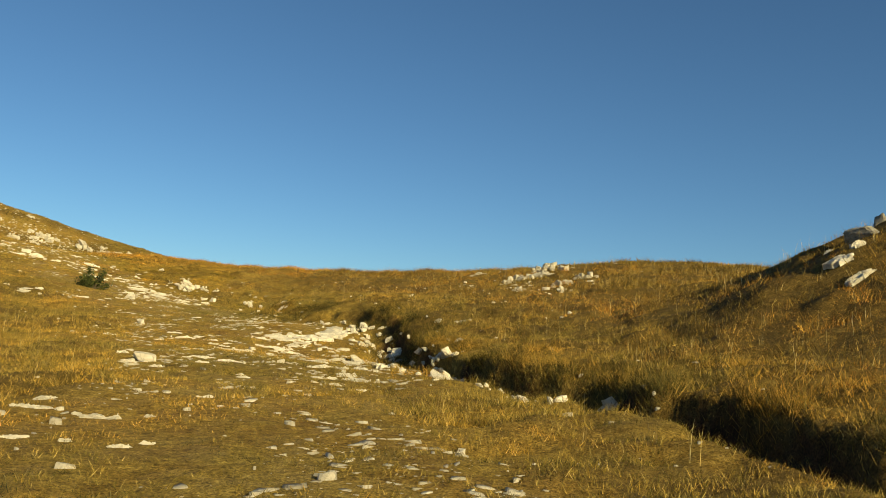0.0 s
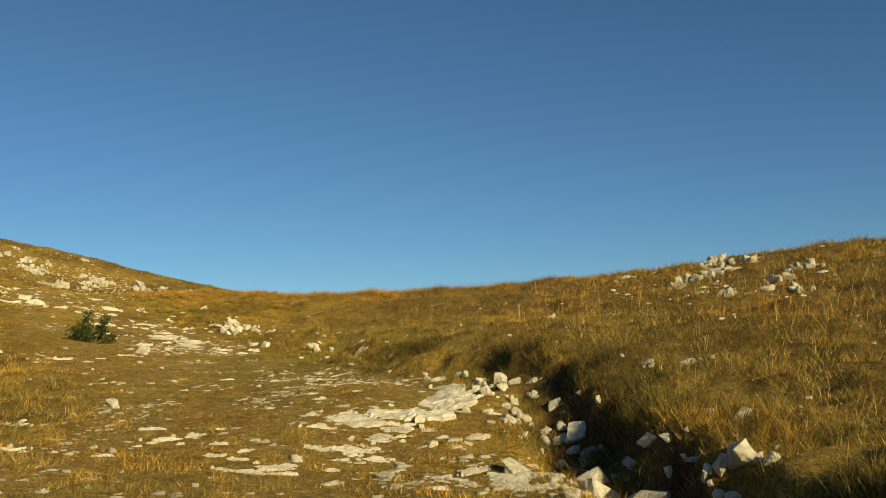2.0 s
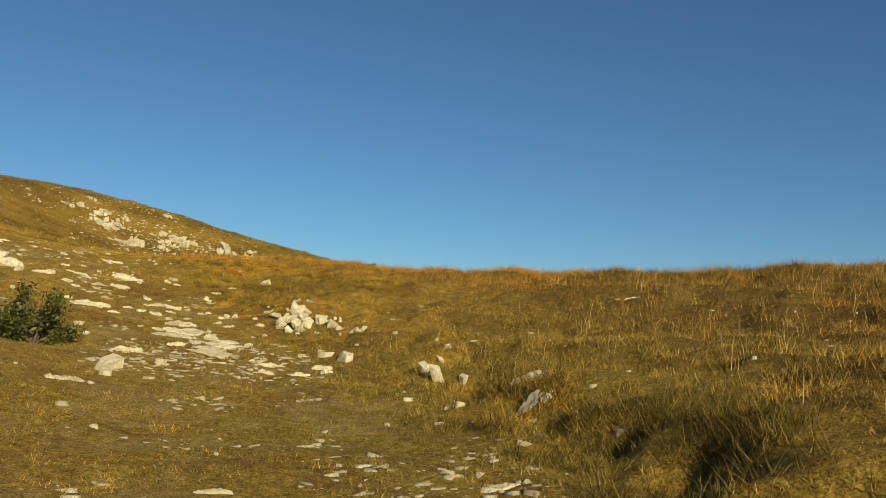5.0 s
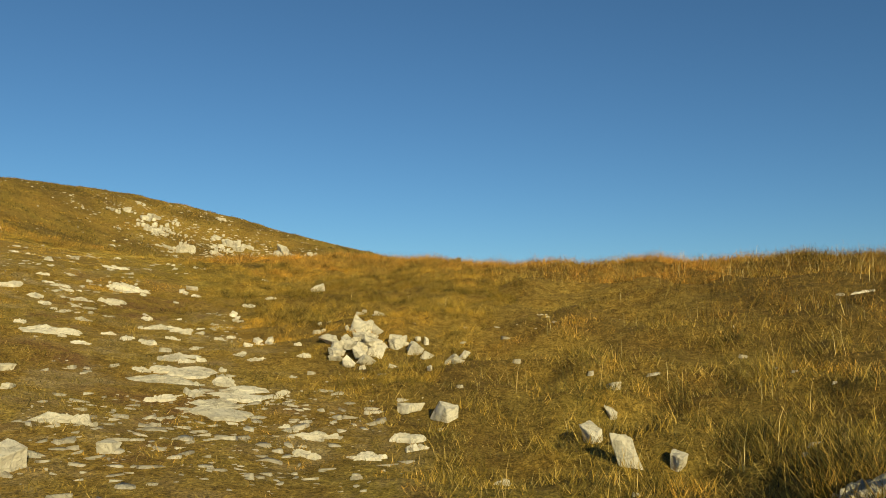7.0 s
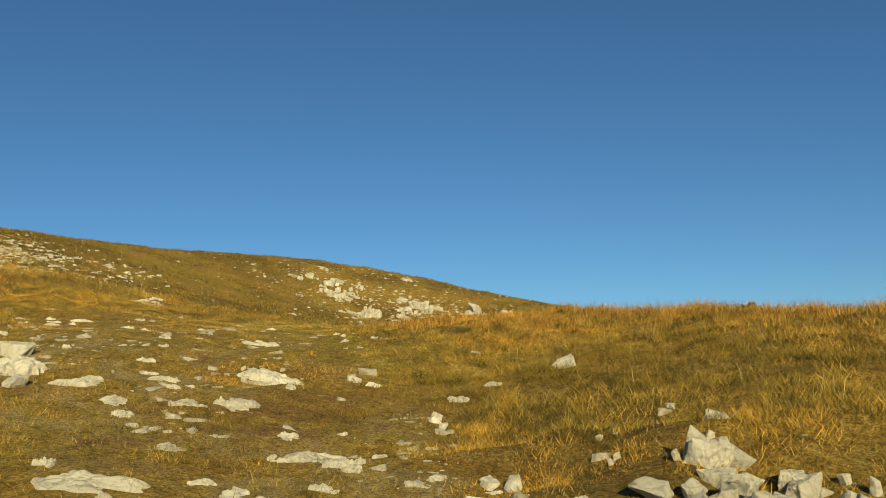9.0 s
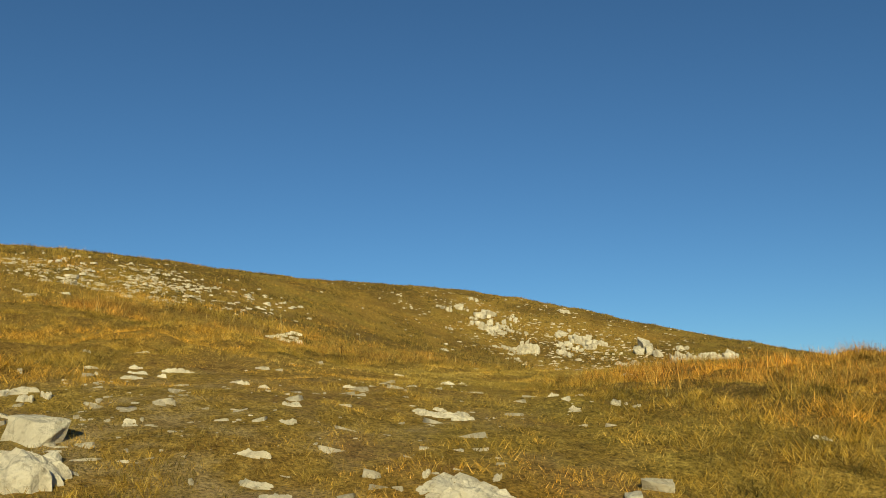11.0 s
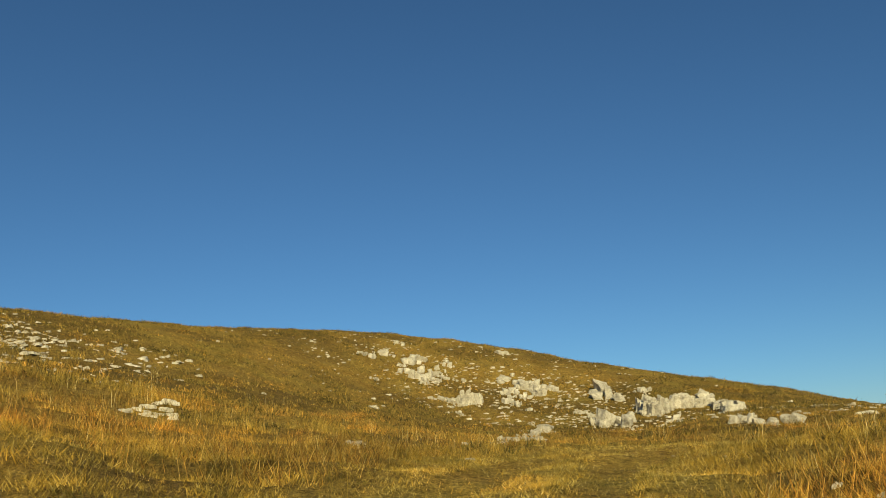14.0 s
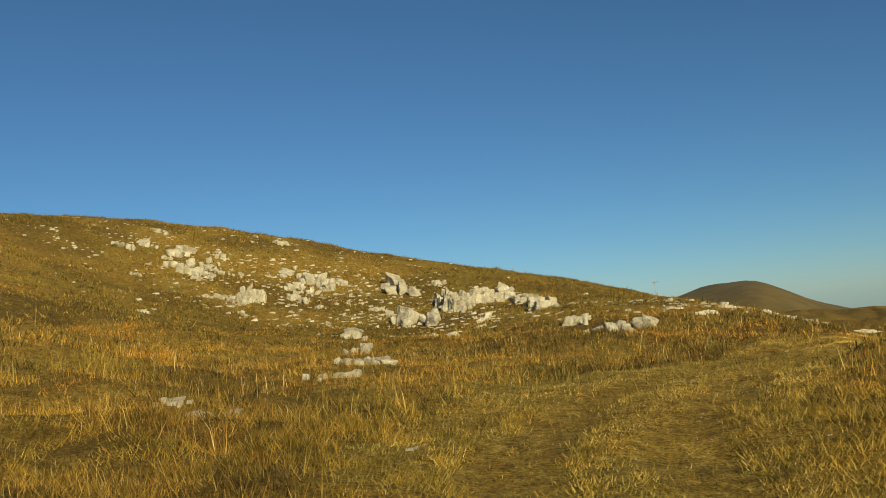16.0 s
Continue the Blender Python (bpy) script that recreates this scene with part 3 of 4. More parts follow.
NEAR_LEFT = [
    (-3.25, 7.39, 0.35, 0.22), (-3.47, 6.23, 0.26, 0.16), (-4.14, 8.36, 0.33, 0.21), (-3.91, 7.66, 0.37, 0.11),
    (-2.80, 7.66, 0.15, 0.09), (-2.32, 6.20, 0.13, 0.07), (-2.91, 6.04, 0.15, 0.09), (-2.48, 5.94, 0.19, 0.12),
    (0.21, 6.73, 0.11, 0.07), (-12.96, 26.08, 0.98, 0.61), (-17.53, 34.58, 0.78, 0.48), (-3.96, 13.81, 0.26, 0.16),
    (-3.36, 13.30, 0.38, 0.24), (-2.71, 9.32, 0.21, 0.08),
]
HEAP = [
    (-10.66, 34.69, 0.19, 0.11), (-10.47, 34.50, 0.11, 0.06), (-10.34, 34.16, 0.15, 0.07), (-10.44, 34.70, 0.11, 0.13),
    (-10.51, 35.20, 0.19, 0.18), (-10.40, 35.35, 0.21, 0.12), (-10.35, 34.97, 0.15, 0.14), (-10.23, 34.94, 0.14, 0.11),
    (-10.30, 34.65, 0.14, 0.12), (-10.15, 34.37, 0.20, 0.16), (-9.96, 34.40, 0.17, 0.15), (-9.98, 34.09, 0.18, 0.13),
    (-10.14, 33.99, 0.15, 0.11), (-9.92, 33.90, 0.07, 0.05), (-10.63, 36.23, 0.13, 0.06), (-10.54, 35.76, 0.06, 0.05),
    (-9.97, 35.15, 0.24, 0.13), (-9.87, 35.22, 0.09, 0.05), (-9.64, 34.84, 0.16, 0.18), (-9.61, 35.21, 0.06, 0.10),
    (-9.73, 35.00, 0.13, 0.13), (-9.43, 34.65, 0.13, 0.09), (-9.04, 34.74, 0.09, 0.13), (-8.99, 34.33, 0.16, 0.13),
    (-9.05, 34.21, 0.08, 0.08), (-8.94, 34.21, 0.10, 0.06), (-9.16, 33.92, 0.06, 0.08), (-9.62, 34.00, 0.08, 0.04),
    (-10.73, 34.07, 0.15, 0.06), (-11.05, 34.63, 0.10, 0.04), (-11.72, 34.59, 0.11, 0.05), (-11.84, 35.05, 0.14, 0.07),
    (-11.65, 35.06, 0.11, 0.08), (-12.74, 36.12, 0.07, 0.08), (-12.98, 36.42, 0.09, 0.06),
]
TRACK_HIGH = [
    (-10.72, 32.38, 0.89, 0.55), (-11.64, 32.91, 0.74, 0.46), (-11.24, 30.80, 0.42, 0.26), (-10.48, 30.38, 0.18, 0.11),
    (-8.90, 31.32, 0.27, 0.10), (-9.49, 31.62, 0.24, 0.09), (-9.40, 31.27, 0.18, 0.07), (-9.83, 31.84, 0.15, 0.06),
    (-13.13, 37.15, 0.16, 0.10), (-12.99, 36.45, 0.12, 0.08), (-11.77, 34.95, 0.12, 0.07), (-11.47, 34.72, 0.11, 0.07),
    (-11.68, 34.50, 0.11, 0.06), (-10.54, 33.48, 0.09, 0.05), (-8.45, 36.71, 0.17, 0.08), (-4.29, 37.77, 0.37, 0.12),
]
TRACK_SIDE = [
    (-5.57, 30.11, 0.48, 0.15), (-10.83, 29.65, 0.33, 0.21), (-10.58, 29.28, 0.19, 0.11),
]
RISE_SLABS = [
    (-17.32, 36.12, 0.12, 0.07), (-18.88, 37.09, 0.19, 0.12), (-14.98, 36.55, 0.49, 0.30), (-14.55, 35.69, 0.36, 0.22),
    (-14.83, 35.43, 0.33, 0.10), (-15.90, 35.99, 0.29, 0.09), (-16.28, 36.23, 0.25, 0.07), (-16.98, 37.17, 0.18, 0.07),
    (-16.63, 36.84, 0.13, 0.08), (-15.32, 35.69, 0.27, 0.08), (-15.57, 35.85, 0.28, 0.08), (-16.40, 38.07, 0.53, 0.16),
    (-13.17, 34.86, 0.60, 0.26), (-12.74, 35.22, 0.17, 0.05), (-11.93, 35.22, 0.13, 0.06), (-11.73, 35.20, 0.10, 0.06),
    (-13.10, 37.12, 0.16, 0.10), (-12.95, 37.52, 0.15, 0.05), (-13.93, 39.15, 0.18, 0.05),
]
RISE_ROCKS = [
    (-12.61, 38.56, 0.22, 0.10), (-12.99, 36.45, 0.08, 0.10), (-12.80, 36.22, 0.07, 0.06), (-14.37, 37.50, 0.16, 0.07),
    (-14.30, 37.19, 0.09, 0.06), (-10.62, 36.24, 0.15, 0.08), (-10.57, 35.28, 0.12, 0.18), (-10.43, 35.31, 0.19, 0.15),
    (-10.02, 35.28, 0.20, 0.14), (-9.75, 35.36, 0.06, 0.07), (-10.59, 35.89, 0.06, 0.06), (-10.66, 35.26, 0.07, 0.09),
    (-11.12, 35.55, 0.05, 0.05), (-11.13, 35.44, 0.05, 0.05), (-11.40, 36.03, 0.05, 0.04),
]
BEDROCK = [
    (-1.81, 18.12, 0.80, 0.70), (-2.31, 15.84, 0.63, 0.70), (-1.28, 18.01, 0.37, 0.46), (-1.80, 13.77, 0.64, 0.70),
    (-1.15, 12.43, 0.43, 0.53), (-1.58, 12.20, 0.22, 0.20), (-1.79, 12.14, 0.22, 0.14), (-1.44, 12.98, 0.35, 0.43),
    (-3.79, 20.37, 0.80, 0.46), (-3.14, 20.21, 0.47, 0.39), (-3.61, 19.17, 0.50, 0.51), (-1.36, 14.57, 0.37, 0.45),
    (-1.43, 11.55, 0.22, 0.17), (-2.10, 13.84, 0.30, 0.37), (-1.07, 11.43, 0.19, 0.17),
]
LEFT_STONES = [
    (-5.19, 13.54, 0.21, 0.08), (-4.81, 12.65, 0.22, 0.08), (-4.52, 12.71, 0.33, 0.14), (-4.59, 12.18, 0.15, 0.06),
    (-4.16, 12.01, 0.22, 0.07), (-7.77, 17.82, 0.15, 0.12), (-7.69, 21.82, 0.16, 0.16),
]
TRACK_FLAKES = [
    (-4.02, 13.95, 0.28, 0.09), (-4.49, 17.86, 0.54, 0.14), (-6.15, 19.73, 0.36, 0.10), (-3.65, 12.80, 0.22, 0.07),
    (-2.73, 11.48, 0.29, 0.10), (-2.89, 11.94, 0.19, 0.06), (-4.15, 17.90, 0.44, 0.12), (-3.80, 19.16, 0.57, 0.15),
    (-6.09, 18.31, 0.27, 0.09), (-4.18, 20.02, 0.40, 0.10),
]
TRACK_STONES = [
    (-11.24, 30.80, 0.40, 0.12), (-10.46, 30.35, 0.16, 0.09), (-8.58, 31.68, 0.18, 0.05), (-7.80, 31.26, 0.15, 0.05),
    (-8.90, 31.32, 0.30, 0.07), (-9.35, 31.18, 0.22, 0.06), (-9.45, 31.65, 0.32, 0.08), (-8.77, 31.87, 0.33, 0.10),
    (-9.01, 32.80, 0.21, 0.10), (-8.63, 32.66, 0.23, 0.17), (-7.23, 32.13, 0.18, 0.15), (-6.91, 31.61, 0.15, 0.27),
    (-6.58, 31.70, 0.13, 0.13), (-7.19, 33.49, 0.14, 0.09), (-7.16, 32.90, 0.10, 0.07), (-7.02, 31.97, 0.06, 0.11),
    (-12.79, 31.85, 0.12, 0.08), (-12.30, 31.36, 0.12, 0.06),
]
TRACK_LEDGES = [
    (-13.77, 33.44, 0.78, 0.32), (-13.10, 34.79, 0.57, 0.35), (-12.00, 33.43, 0.54, 0.43), (-15.09, 36.62, 0.51, 0.41),
    (-14.62, 35.72, 0.34, 0.28), (-15.88, 35.12, 0.33, 0.27), (-15.32, 35.00, 0.31, 0.25), (-14.85, 35.34, 0.33, 0.27),
    (-15.61, 35.79, 0.30, 0.24), (-16.36, 38.06, 0.34, 0.12), (-13.11, 33.25, 0.23, 0.18), (-12.93, 33.87, 0.25, 0.20),
    (-13.26, 33.94, 0.21, 0.17), (-12.12, 34.85, 0.13, 0.11), (-11.48, 33.99, 0.19, 0.15), (-11.22, 33.82, 0.25, 0.16),
    (-12.66, 33.86, 0.28, 0.18), (-12.17, 34.67, 0.18, 0.14), (-14.13, 37.17, 0.19, 0.16), (-13.20, 37.16, 0.17, 0.14),
    (-12.97, 37.53, 0.18, 0.14), (-12.63, 38.64, 0.28, 0.22), (-13.96, 34.37, 0.24, 0.19), (-14.95, 34.81, 0.26, 0.17),
    (-12.59, 34.24, 0.21, 0.17), (-12.15, 34.11, 0.20, 0.16), (-13.72, 35.30, 0.21, 0.17),
]
SHOULDER = [
    (8.34, 16.10, 0.50, 0.20), (8.95, 16.85, 0.66, 0.29), (8.29, 17.21, 0.40, 0.13), (9.96, 18.35, 0.29, 0.37),
    (7.92, 15.69, 0.73, 0.10), (8.33, 18.53, 0.28, 0.08), (7.83, 14.76, 0.69, 0.16),
]
RISE_STONES = [
    (-17.38, 35.47, 0.37, 0.17), (-16.86, 35.01, 0.67, 0.20), (-16.23, 34.73, 0.18, 0.10), (-15.90, 35.15, 0.44, 0.10),
    (-14.39, 37.23, 0.11, 0.07), (-15.05, 36.65, 0.51, 0.13),
]
RISE_LEFT = [
    (-18.70, 35.99, 0.64, 0.19), (-18.87, 37.08, 0.16, 0.10), (-17.28, 36.07, 0.10, 0.06), (-18.85, 37.37, 0.15, 0.05),
]
CREST = [
    (-16.46, 38.23, 0.17, 0.05), (-16.47, 38.05, 0.30, 0.09), (-17.59, 39.78, 0.20, 0.06), (-17.95, 40.18, 0.13, 0.04),
    (-17.98, 40.57, 0.11, 0.03), (-19.37, 37.45, 0.16, 0.10), (-19.12, 37.30, 0.22, 0.07), (-18.95, 37.59, 0.30, 0.09),
    (-20.44, 37.57, 0.12, 0.04), (-20.19, 38.06, 0.20, 0.06), (-18.17, 37.70, 0.17, 0.05), (-17.88, 37.68, 0.16, 0.05),
    (-17.56, 38.38, 0.13, 0.04), (-18.84, 40.55, 0.18, 0.05), (-16.87, 42.46, 0.16, 0.05), (-17.25, 43.05, 0.09, 0.03),
    (-16.38, 41.13, 0.09, 0.03), (-16.17, 39.49, 0.09, 0.03), (-15.73, 39.07, 0.11, 0.03), (-15.68, 38.94, 0.11, 0.03),
    (-16.26, 40.09, 0.11, 0.03), (-19.13, 36.94, 0.06, 0.02),
]
HILL_UPPER = [
    (-36.79, 68.15, 0.88, 0.40), (-36.08, 66.75, 0.72, 0.42), (-35.91, 67.14, 0.51, 0.47), (-35.58, 67.58, 0.60, 0.43),
    (-35.59, 68.24, 0.39, 0.30), (-35.68, 69.07, 0.40, 0.22), (-35.05, 67.79, 0.34, 0.21), (-35.37, 66.70, 0.62, 0.25),
    (-34.58, 68.12, 0.30, 0.21), (-35.11, 66.08, 0.37, 0.20), (-35.15, 67.01, 0.33, 0.17), (-36.87, 67.01, 0.30, 0.17),
    (-38.47, 66.54, 0.31, 0.18), (-38.13, 66.62, 0.33, 0.26), (-37.94, 66.71, 0.30, 0.26), (-37.95, 67.52, 0.53, 0.27),
    (-38.88, 70.09, 0.34, 0.22), (-31.97, 58.31, 0.30, 0.15), (-36.19, 64.23, 0.28, 0.14), (-33.45, 64.96, 0.50, 0.19),
    (-32.56, 63.80, 0.22, 0.25), (-33.63, 64.46, 0.26, 0.15), (-32.83, 64.71, 0.22, 0.22), (-31.97, 63.47, 0.32, 0.11),
]
HILL_LOWER = [
    (-32.43, 68.28, 0.62, 0.46), (-32.14, 69.10, 0.63, 0.51), (-31.66, 69.10, 0.59, 0.55), (-31.73, 67.12, 0.52, 0.32),
    (-31.43, 69.77, 0.47, 0.38), (-31.83, 68.08, 0.41, 0.29), (-30.67, 66.54, 0.27, 0.23), (-32.95, 69.56, 0.87, 0.22),
    (-35.07, 72.85, 0.53, 0.19), (-28.63, 69.53, 0.95, 0.62), (-29.48, 69.65, 0.50, 0.50), (-27.86, 70.88, 0.43, 0.34),
    (-26.74, 64.33, 0.98, 0.61), (-28.15, 65.91, 0.33, 0.40), (-28.77, 66.67, 0.38, 0.26), (-27.41, 64.83, 0.42, 0.28),
    (-26.61, 59.21, 0.66, 0.44), (-24.56, 58.71, 0.57, 0.18), (-24.46, 63.37, 0.32, 0.32), (-21.38, 58.71, 0.43, 0.43),
    (-20.19, 56.36, 0.59, 0.37), (-20.01, 57.11, 0.23, 0.23), (-20.70, 56.52, 0.38, 0.11), (-26.15, 57.45, 0.30, 0.07),
]
HILL_COLUMNS = [
    (-32.94, 65.14, 0.19, 0.53), (-32.86, 65.30, 0.21, 0.69), (-32.75, 65.47, 0.21, 0.65), (-32.68, 65.73, 0.21, 0.62),
    (-32.62, 65.98, 0.19, 0.54), (-26.82, 67.55, 0.30, 0.83), (-26.49, 67.19, 0.32, 0.97), (-26.21, 66.96, 0.28, 0.96),
    (-25.99, 66.92, 0.26, 0.92), (-25.85, 67.40, 0.26, 0.86), (-25.76, 68.12, 0.31, 0.77), (-25.54, 68.27, 0.31, 0.65),
    (-25.33, 68.62, 0.35, 0.58), (-25.06, 68.93, 0.39, 0.55), (-24.74, 68.89, 0.31, 0.47), (-24.26, 68.29, 0.46, 0.42),
    (-23.51, 66.04, 0.28, 0.42), (-22.95, 64.46, 0.39, 0.59), (-22.68, 64.45, 0.29, 0.49),
]
HILL_RIGHT = [
    (-17.35, 90.43, 1.20, 0.27), (-17.90, 88.79, 1.29, 0.23), (-19.12, 59.77, 0.24, 0.07), (-18.61, 58.49, 0.49, 0.20),
    (-18.78, 59.62, 0.39, 0.08), (-18.10, 62.58, 0.27, 0.13), (-13.94, 78.16, 0.97, 0.56), (-14.30, 78.17, 0.41, 0.36),
    (-14.75, 82.12, 0.56, 0.34), (-14.90, 84.34, 0.71, 0.29), (-14.36, 81.97, 0.50, 0.34), (-15.09, 86.96, 0.62, 0.25),
    (-17.86, 61.68, 0.37, 0.07), (-19.91, 82.36, 0.50, 0.11), (-12.22, 78.43, 1.29, 0.26), (-11.77, 78.89, 1.05, 0.21),
    (-13.31, 77.13, 0.45, 0.12),
]
STANDING = [
    (-15.58, 39.59, 0.11, 0.18), (-15.43, 39.53, 0.06, 0.07),
]
BELT = [
    (-23.63, 51.72, 0.42, 0.10), (-23.81, 51.44, 0.25, 0.07), (-23.31, 49.53, 0.28, 0.07), (-24.52, 53.47, 0.27, 0.12),
    (-22.62, 45.62, 0.22, 0.08), (-23.16, 46.03, 0.13, 0.04),
]


STONES = []


def seat(x, y, sink=0.0):
    return Vector((x, y, float(ground_z(x, y)) - sink))


def place(kind, x, y, size, label, group, flat=0.0, yaw=None, tilt=6.0):
    """A stone of that size (across, deep, high), lying along the ground by the share flat."""
    pool = {"block": BLOCKS, "slab": SLABS, "column": COLUMNS, "grey": GREYS, "crag": CRAGS}[kind]
    me = pool[rng.randrange(len(pool))]
    ob = new({"block": "limestone_rock", "slab": "flat_limestone", "column": "limestone_column", "grey": "grey_rock", "crag": "limestone_outcrop"}[kind], me)
    up = Vector((0, 0, 1)).lerp(normal_at(x, y), flat).normalized()
    STONES.append((x, y, max(size[0], size[1])))
    turn = Vector((0, 0, 1)).rotation_difference(up)
    spin = Euler((radians(rng.uniform(-tilt, tilt)), radians(rng.uniform(-tilt, tilt)), rng.uniform(0, 6.28) if yaw is None else yaw)).to_quaternion()
    ob.matrix_world = Matrix.LocRotScale(seat(x, y), turn @ spin, size)
    tagged(ob, label, "rock", group)
    return ob


RUBBLE = {}


def strew(pile, x, y, size, tilt=18.0):
    """Add a small stone to a joined pile, too small and many to lift singly."""
    turn = Vector((0, 0, 1)).rotation_difference(Vector((0, 0, 1)).lerp(normal_at(x, y), 0.6).normalized())
    spin = Euler((radians(rng.uniform(-tilt, tilt)), radians(rng.uniform(-tilt, tilt)), rng.uniform(0, 6.28))).to_quaternion()
    RUBBLE.setdefault(pile, []).append((rng.choice(LOOSE), Matrix.LocRotScale(seat(x, y), turn @ spin, size)))


def build_rubble(pile, label, mat):
    verts, tris, base = [], [], 0
    for me, m in RUBBLE[pile]:
        co = np.array([tuple(v.co) for v in me.vertices])
        mm = np.array(m)
        verts.append(co @ mm[:3, :3].T + mm[:3, 3])
        tris.append(np.array([tuple(q.vertices) for q in me.polygons]) + base)
        base += len(co)
    tagged(triangles_object(pile, np.concatenate(verts), np.concatenate(tris), mat), label, "stones", kind="stuff")


def scatter_list(rows, label, group, kind="block", tilt=10.0, grow=1.0):
    """Stones from rows of x, y, width and height, or depth for flat ones."""
    for x, y, w, h in rows:
        w, h = w * grow, h * grow
        if kind == "slab":
            thick = 0.045 + 0.045 * min(w, 1.2)
            yaw = rng.uniform(-0.35, 0.35) + 0.3
            place("slab", x, y + h * 0.35, (w * 1.02, h, thick), label, group, 1.0, yaw, 3).location.z -= thick * 0.2
            if w > 0.34:
                for _ in range(3):
                    a, q = rng.uniform(0, 6.28), rng.uniform(0.1, 0.4) * w
                    place("slab", x + math.cos(a) * w * 0.62, y + h * 0.35 + math.sin(a) * h * 0.62, (q, q * rng.uniform(0.45, 0.8), thick * 0.7), label, group, 1.0, None, 6)
        elif kind == "column":
            place("column", x, y, (w * rng.uniform(0.85, 1.3), w * rng.uniform(0.9, 1.4), h * rng.uniform(0.38, 0.56)), label, group, 0.3, rng.uniform(-0.6, 0.6) + 0.3, 6)
            for lift in (0.1, 0.42, 0.66)[:rng.choice((2, 3, 3))]:
                ob = place("crag", x + rng.uniform(-0.45, 0.45) * w, y + rng.uniform(0.1, 0.6) * w, (w * rng.uniform(0.6, 1.1), w * rng.uniform(0.8, 1.2), h * rng.uniform(0.3, 0.6)), label, group, 0.2, None, 12)
                ob.location.z += h * lift * 0.6
            for _ in range(4):
                q = rng.uniform(0.35, 0.95)
                strew("crag_rubble", x + rng.uniform(-1.0, 1.0) * w, y + rng.uniform(-1.3, 1.8) * w, (w * q, w * q * rng.uniform(0.7, 1.1), w * q * rng.uniform(0.5, 1.0)))
            place("crag", x + rng.uniform(-0.3, 0.3) * w, y + w * 0.9, (w * 1.1, w, h * rng.uniform(0.8, 1.25)), label, group, 0.4, None, 12)
        elif kind == "cluster":
            for k in range(8):
                q = rng.uniform(0.45, 0.75) if k < 2 else rng.uniform(0.16, 0.45)
                u, v = x + rng.uniform(-0.6, 0.6) * w, y + rng.uniform(-0.5, 0.8) * w
                size = (w * q, w * q * rng.uniform(0.7, 1.1), min(h * 1.2, w * q * 1.3) * rng.uniform(0.7, 1.1))
                if k < 2:
                    place("crag", u, v, size, label, group, 0.6, None, tilt)
                else:
                    strew("outcrop_rubble", u, v, size)
        elif h < 0.42 * w:
            place("slab", x, y + w * 0.2, (w * 1.1, w * rng.uniform(0.5, 0.7), max(0.06, 0.8 * h)), label, group, 0.8, rng.uniform(-0.5, 0.5) + 0.3, 6)
        else:
            place(kind, x, y + w * 0.2, (w * 1.2, w * rng.uniform(0.75, 1.05), h * 1.35), label, group, 0.5, None, tilt)


scatter_list(RIGHT_MOUND, "pale weathered limestone rock on a grassy mound", "rocks on the mound", "cluster", 20, 1.25)
scatter_list(BANK_BLOCKS, "broken pale limestone block in the eroded bank", "rocks of the bank", tilt=26)
scatter_list(BANK_FRONT, "angular pale limestone tumbled below the eroded bank", "rocks of the bank", tilt=22)
scatter_list(BANK_DEEP, "pale limestone block in the shaded gully", "rocks of the bank", tilt=22)
for x, y, w, h in BANK_UPRIGHT:
    place("block", x, y, (w * 1.1, w * 1.6, h * 1.1), "thin upright splinter of pale limestone in the bank", "rocks of the bank", 0.0, None, 14)
for _ in range(230):
    v = rng.uniform(9.5, 24.0)
    u, q = float(bank_x(v)) + rng.gauss(-0.75, 0.42), 0.05 + 0.15 * rng.random() ** 2.2
    strew("bank_rubble", u, v, (q * 1.2, q * rng.uniform(0.7, 1.0), q * rng.uniform(0.5, 0.9)), 25)
scatter_list(SHOULDER, "dark grey limestone showing on the grassy shoulder", "rocks of the shoulder", "grey", tilt=14)
# broad sloping tongue of bedrock below the bank, with a broken foot
place("slab", -2.62, 21.85, (0.95, 2.5, 0.16), "broad sloping tongue of pale limestone below the bank", "rocks of the bank", 1.0, -0.28, 0)
place("slab", -2.95, 20.75, (0.8, 0.75, 0.12), "broken pale limestone at the foot of the sloping rock", "rocks of the bank", 1.0, 0.4, 2)
scatter_list(BEDROCK, "flat pale bedrock showing through the turf beside the gully", "slabs of the track", "slab")
scatter_list(TRACK_LOW, "flat pale limestone ledge worn by the track", "slabs of the track", "slab")
scatter_list(TRACK_EDGE, "small pale limestone lying in the track", "slabs of the track", "slab")
scatter_list(LEFT_STONES, "pale rounded limestone lying in golden grass", "rocks in the grass", tilt=10)
scatter_list(TRACK_LEDGES, "flat pale limestone ledge crossing the worn track", "slabs of the track", "slab")
scatter_list(TRACK_FLAKES, "thin pale limestone flake lying in the track", "slabs of the track", "slab")
scatter_list(TRACK_STONES, "pale limestone lying beside the worn track", "slabs of the track", tilt=14)
scatter_list(NEAR_LEFT, "pale limestone half sunk in golden grass", "rocks in the grass", "slab")
scatter_list(HEAP, "angular white limestone in a tumbled heap", "heap of stones", "block", tilt=30)
for _ in range(16):
    a, d, q = rng.uniform(0, 6.28), 0.34 * math.sqrt(rng.random()), rng.uniform(0.1, 0.19)
    ob = place("block", -10.2 + d * math.cos(a), 34.62 + 1.5 * d * math.sin(a), (q * 1.15, q * rng.uniform(0.6, 1.0), q * rng.uniform(0.45, 0.8)), "angular white limestone in a tumbled heap", "heap of stones", 0.3, None, 35)
    ob.location.z += 0.06 + 0.1 * (1 - d / 0.34)
scatter_list(TRACK_HIGH, "flat worn limestone slab set in the track", "slabs of the track", "slab")
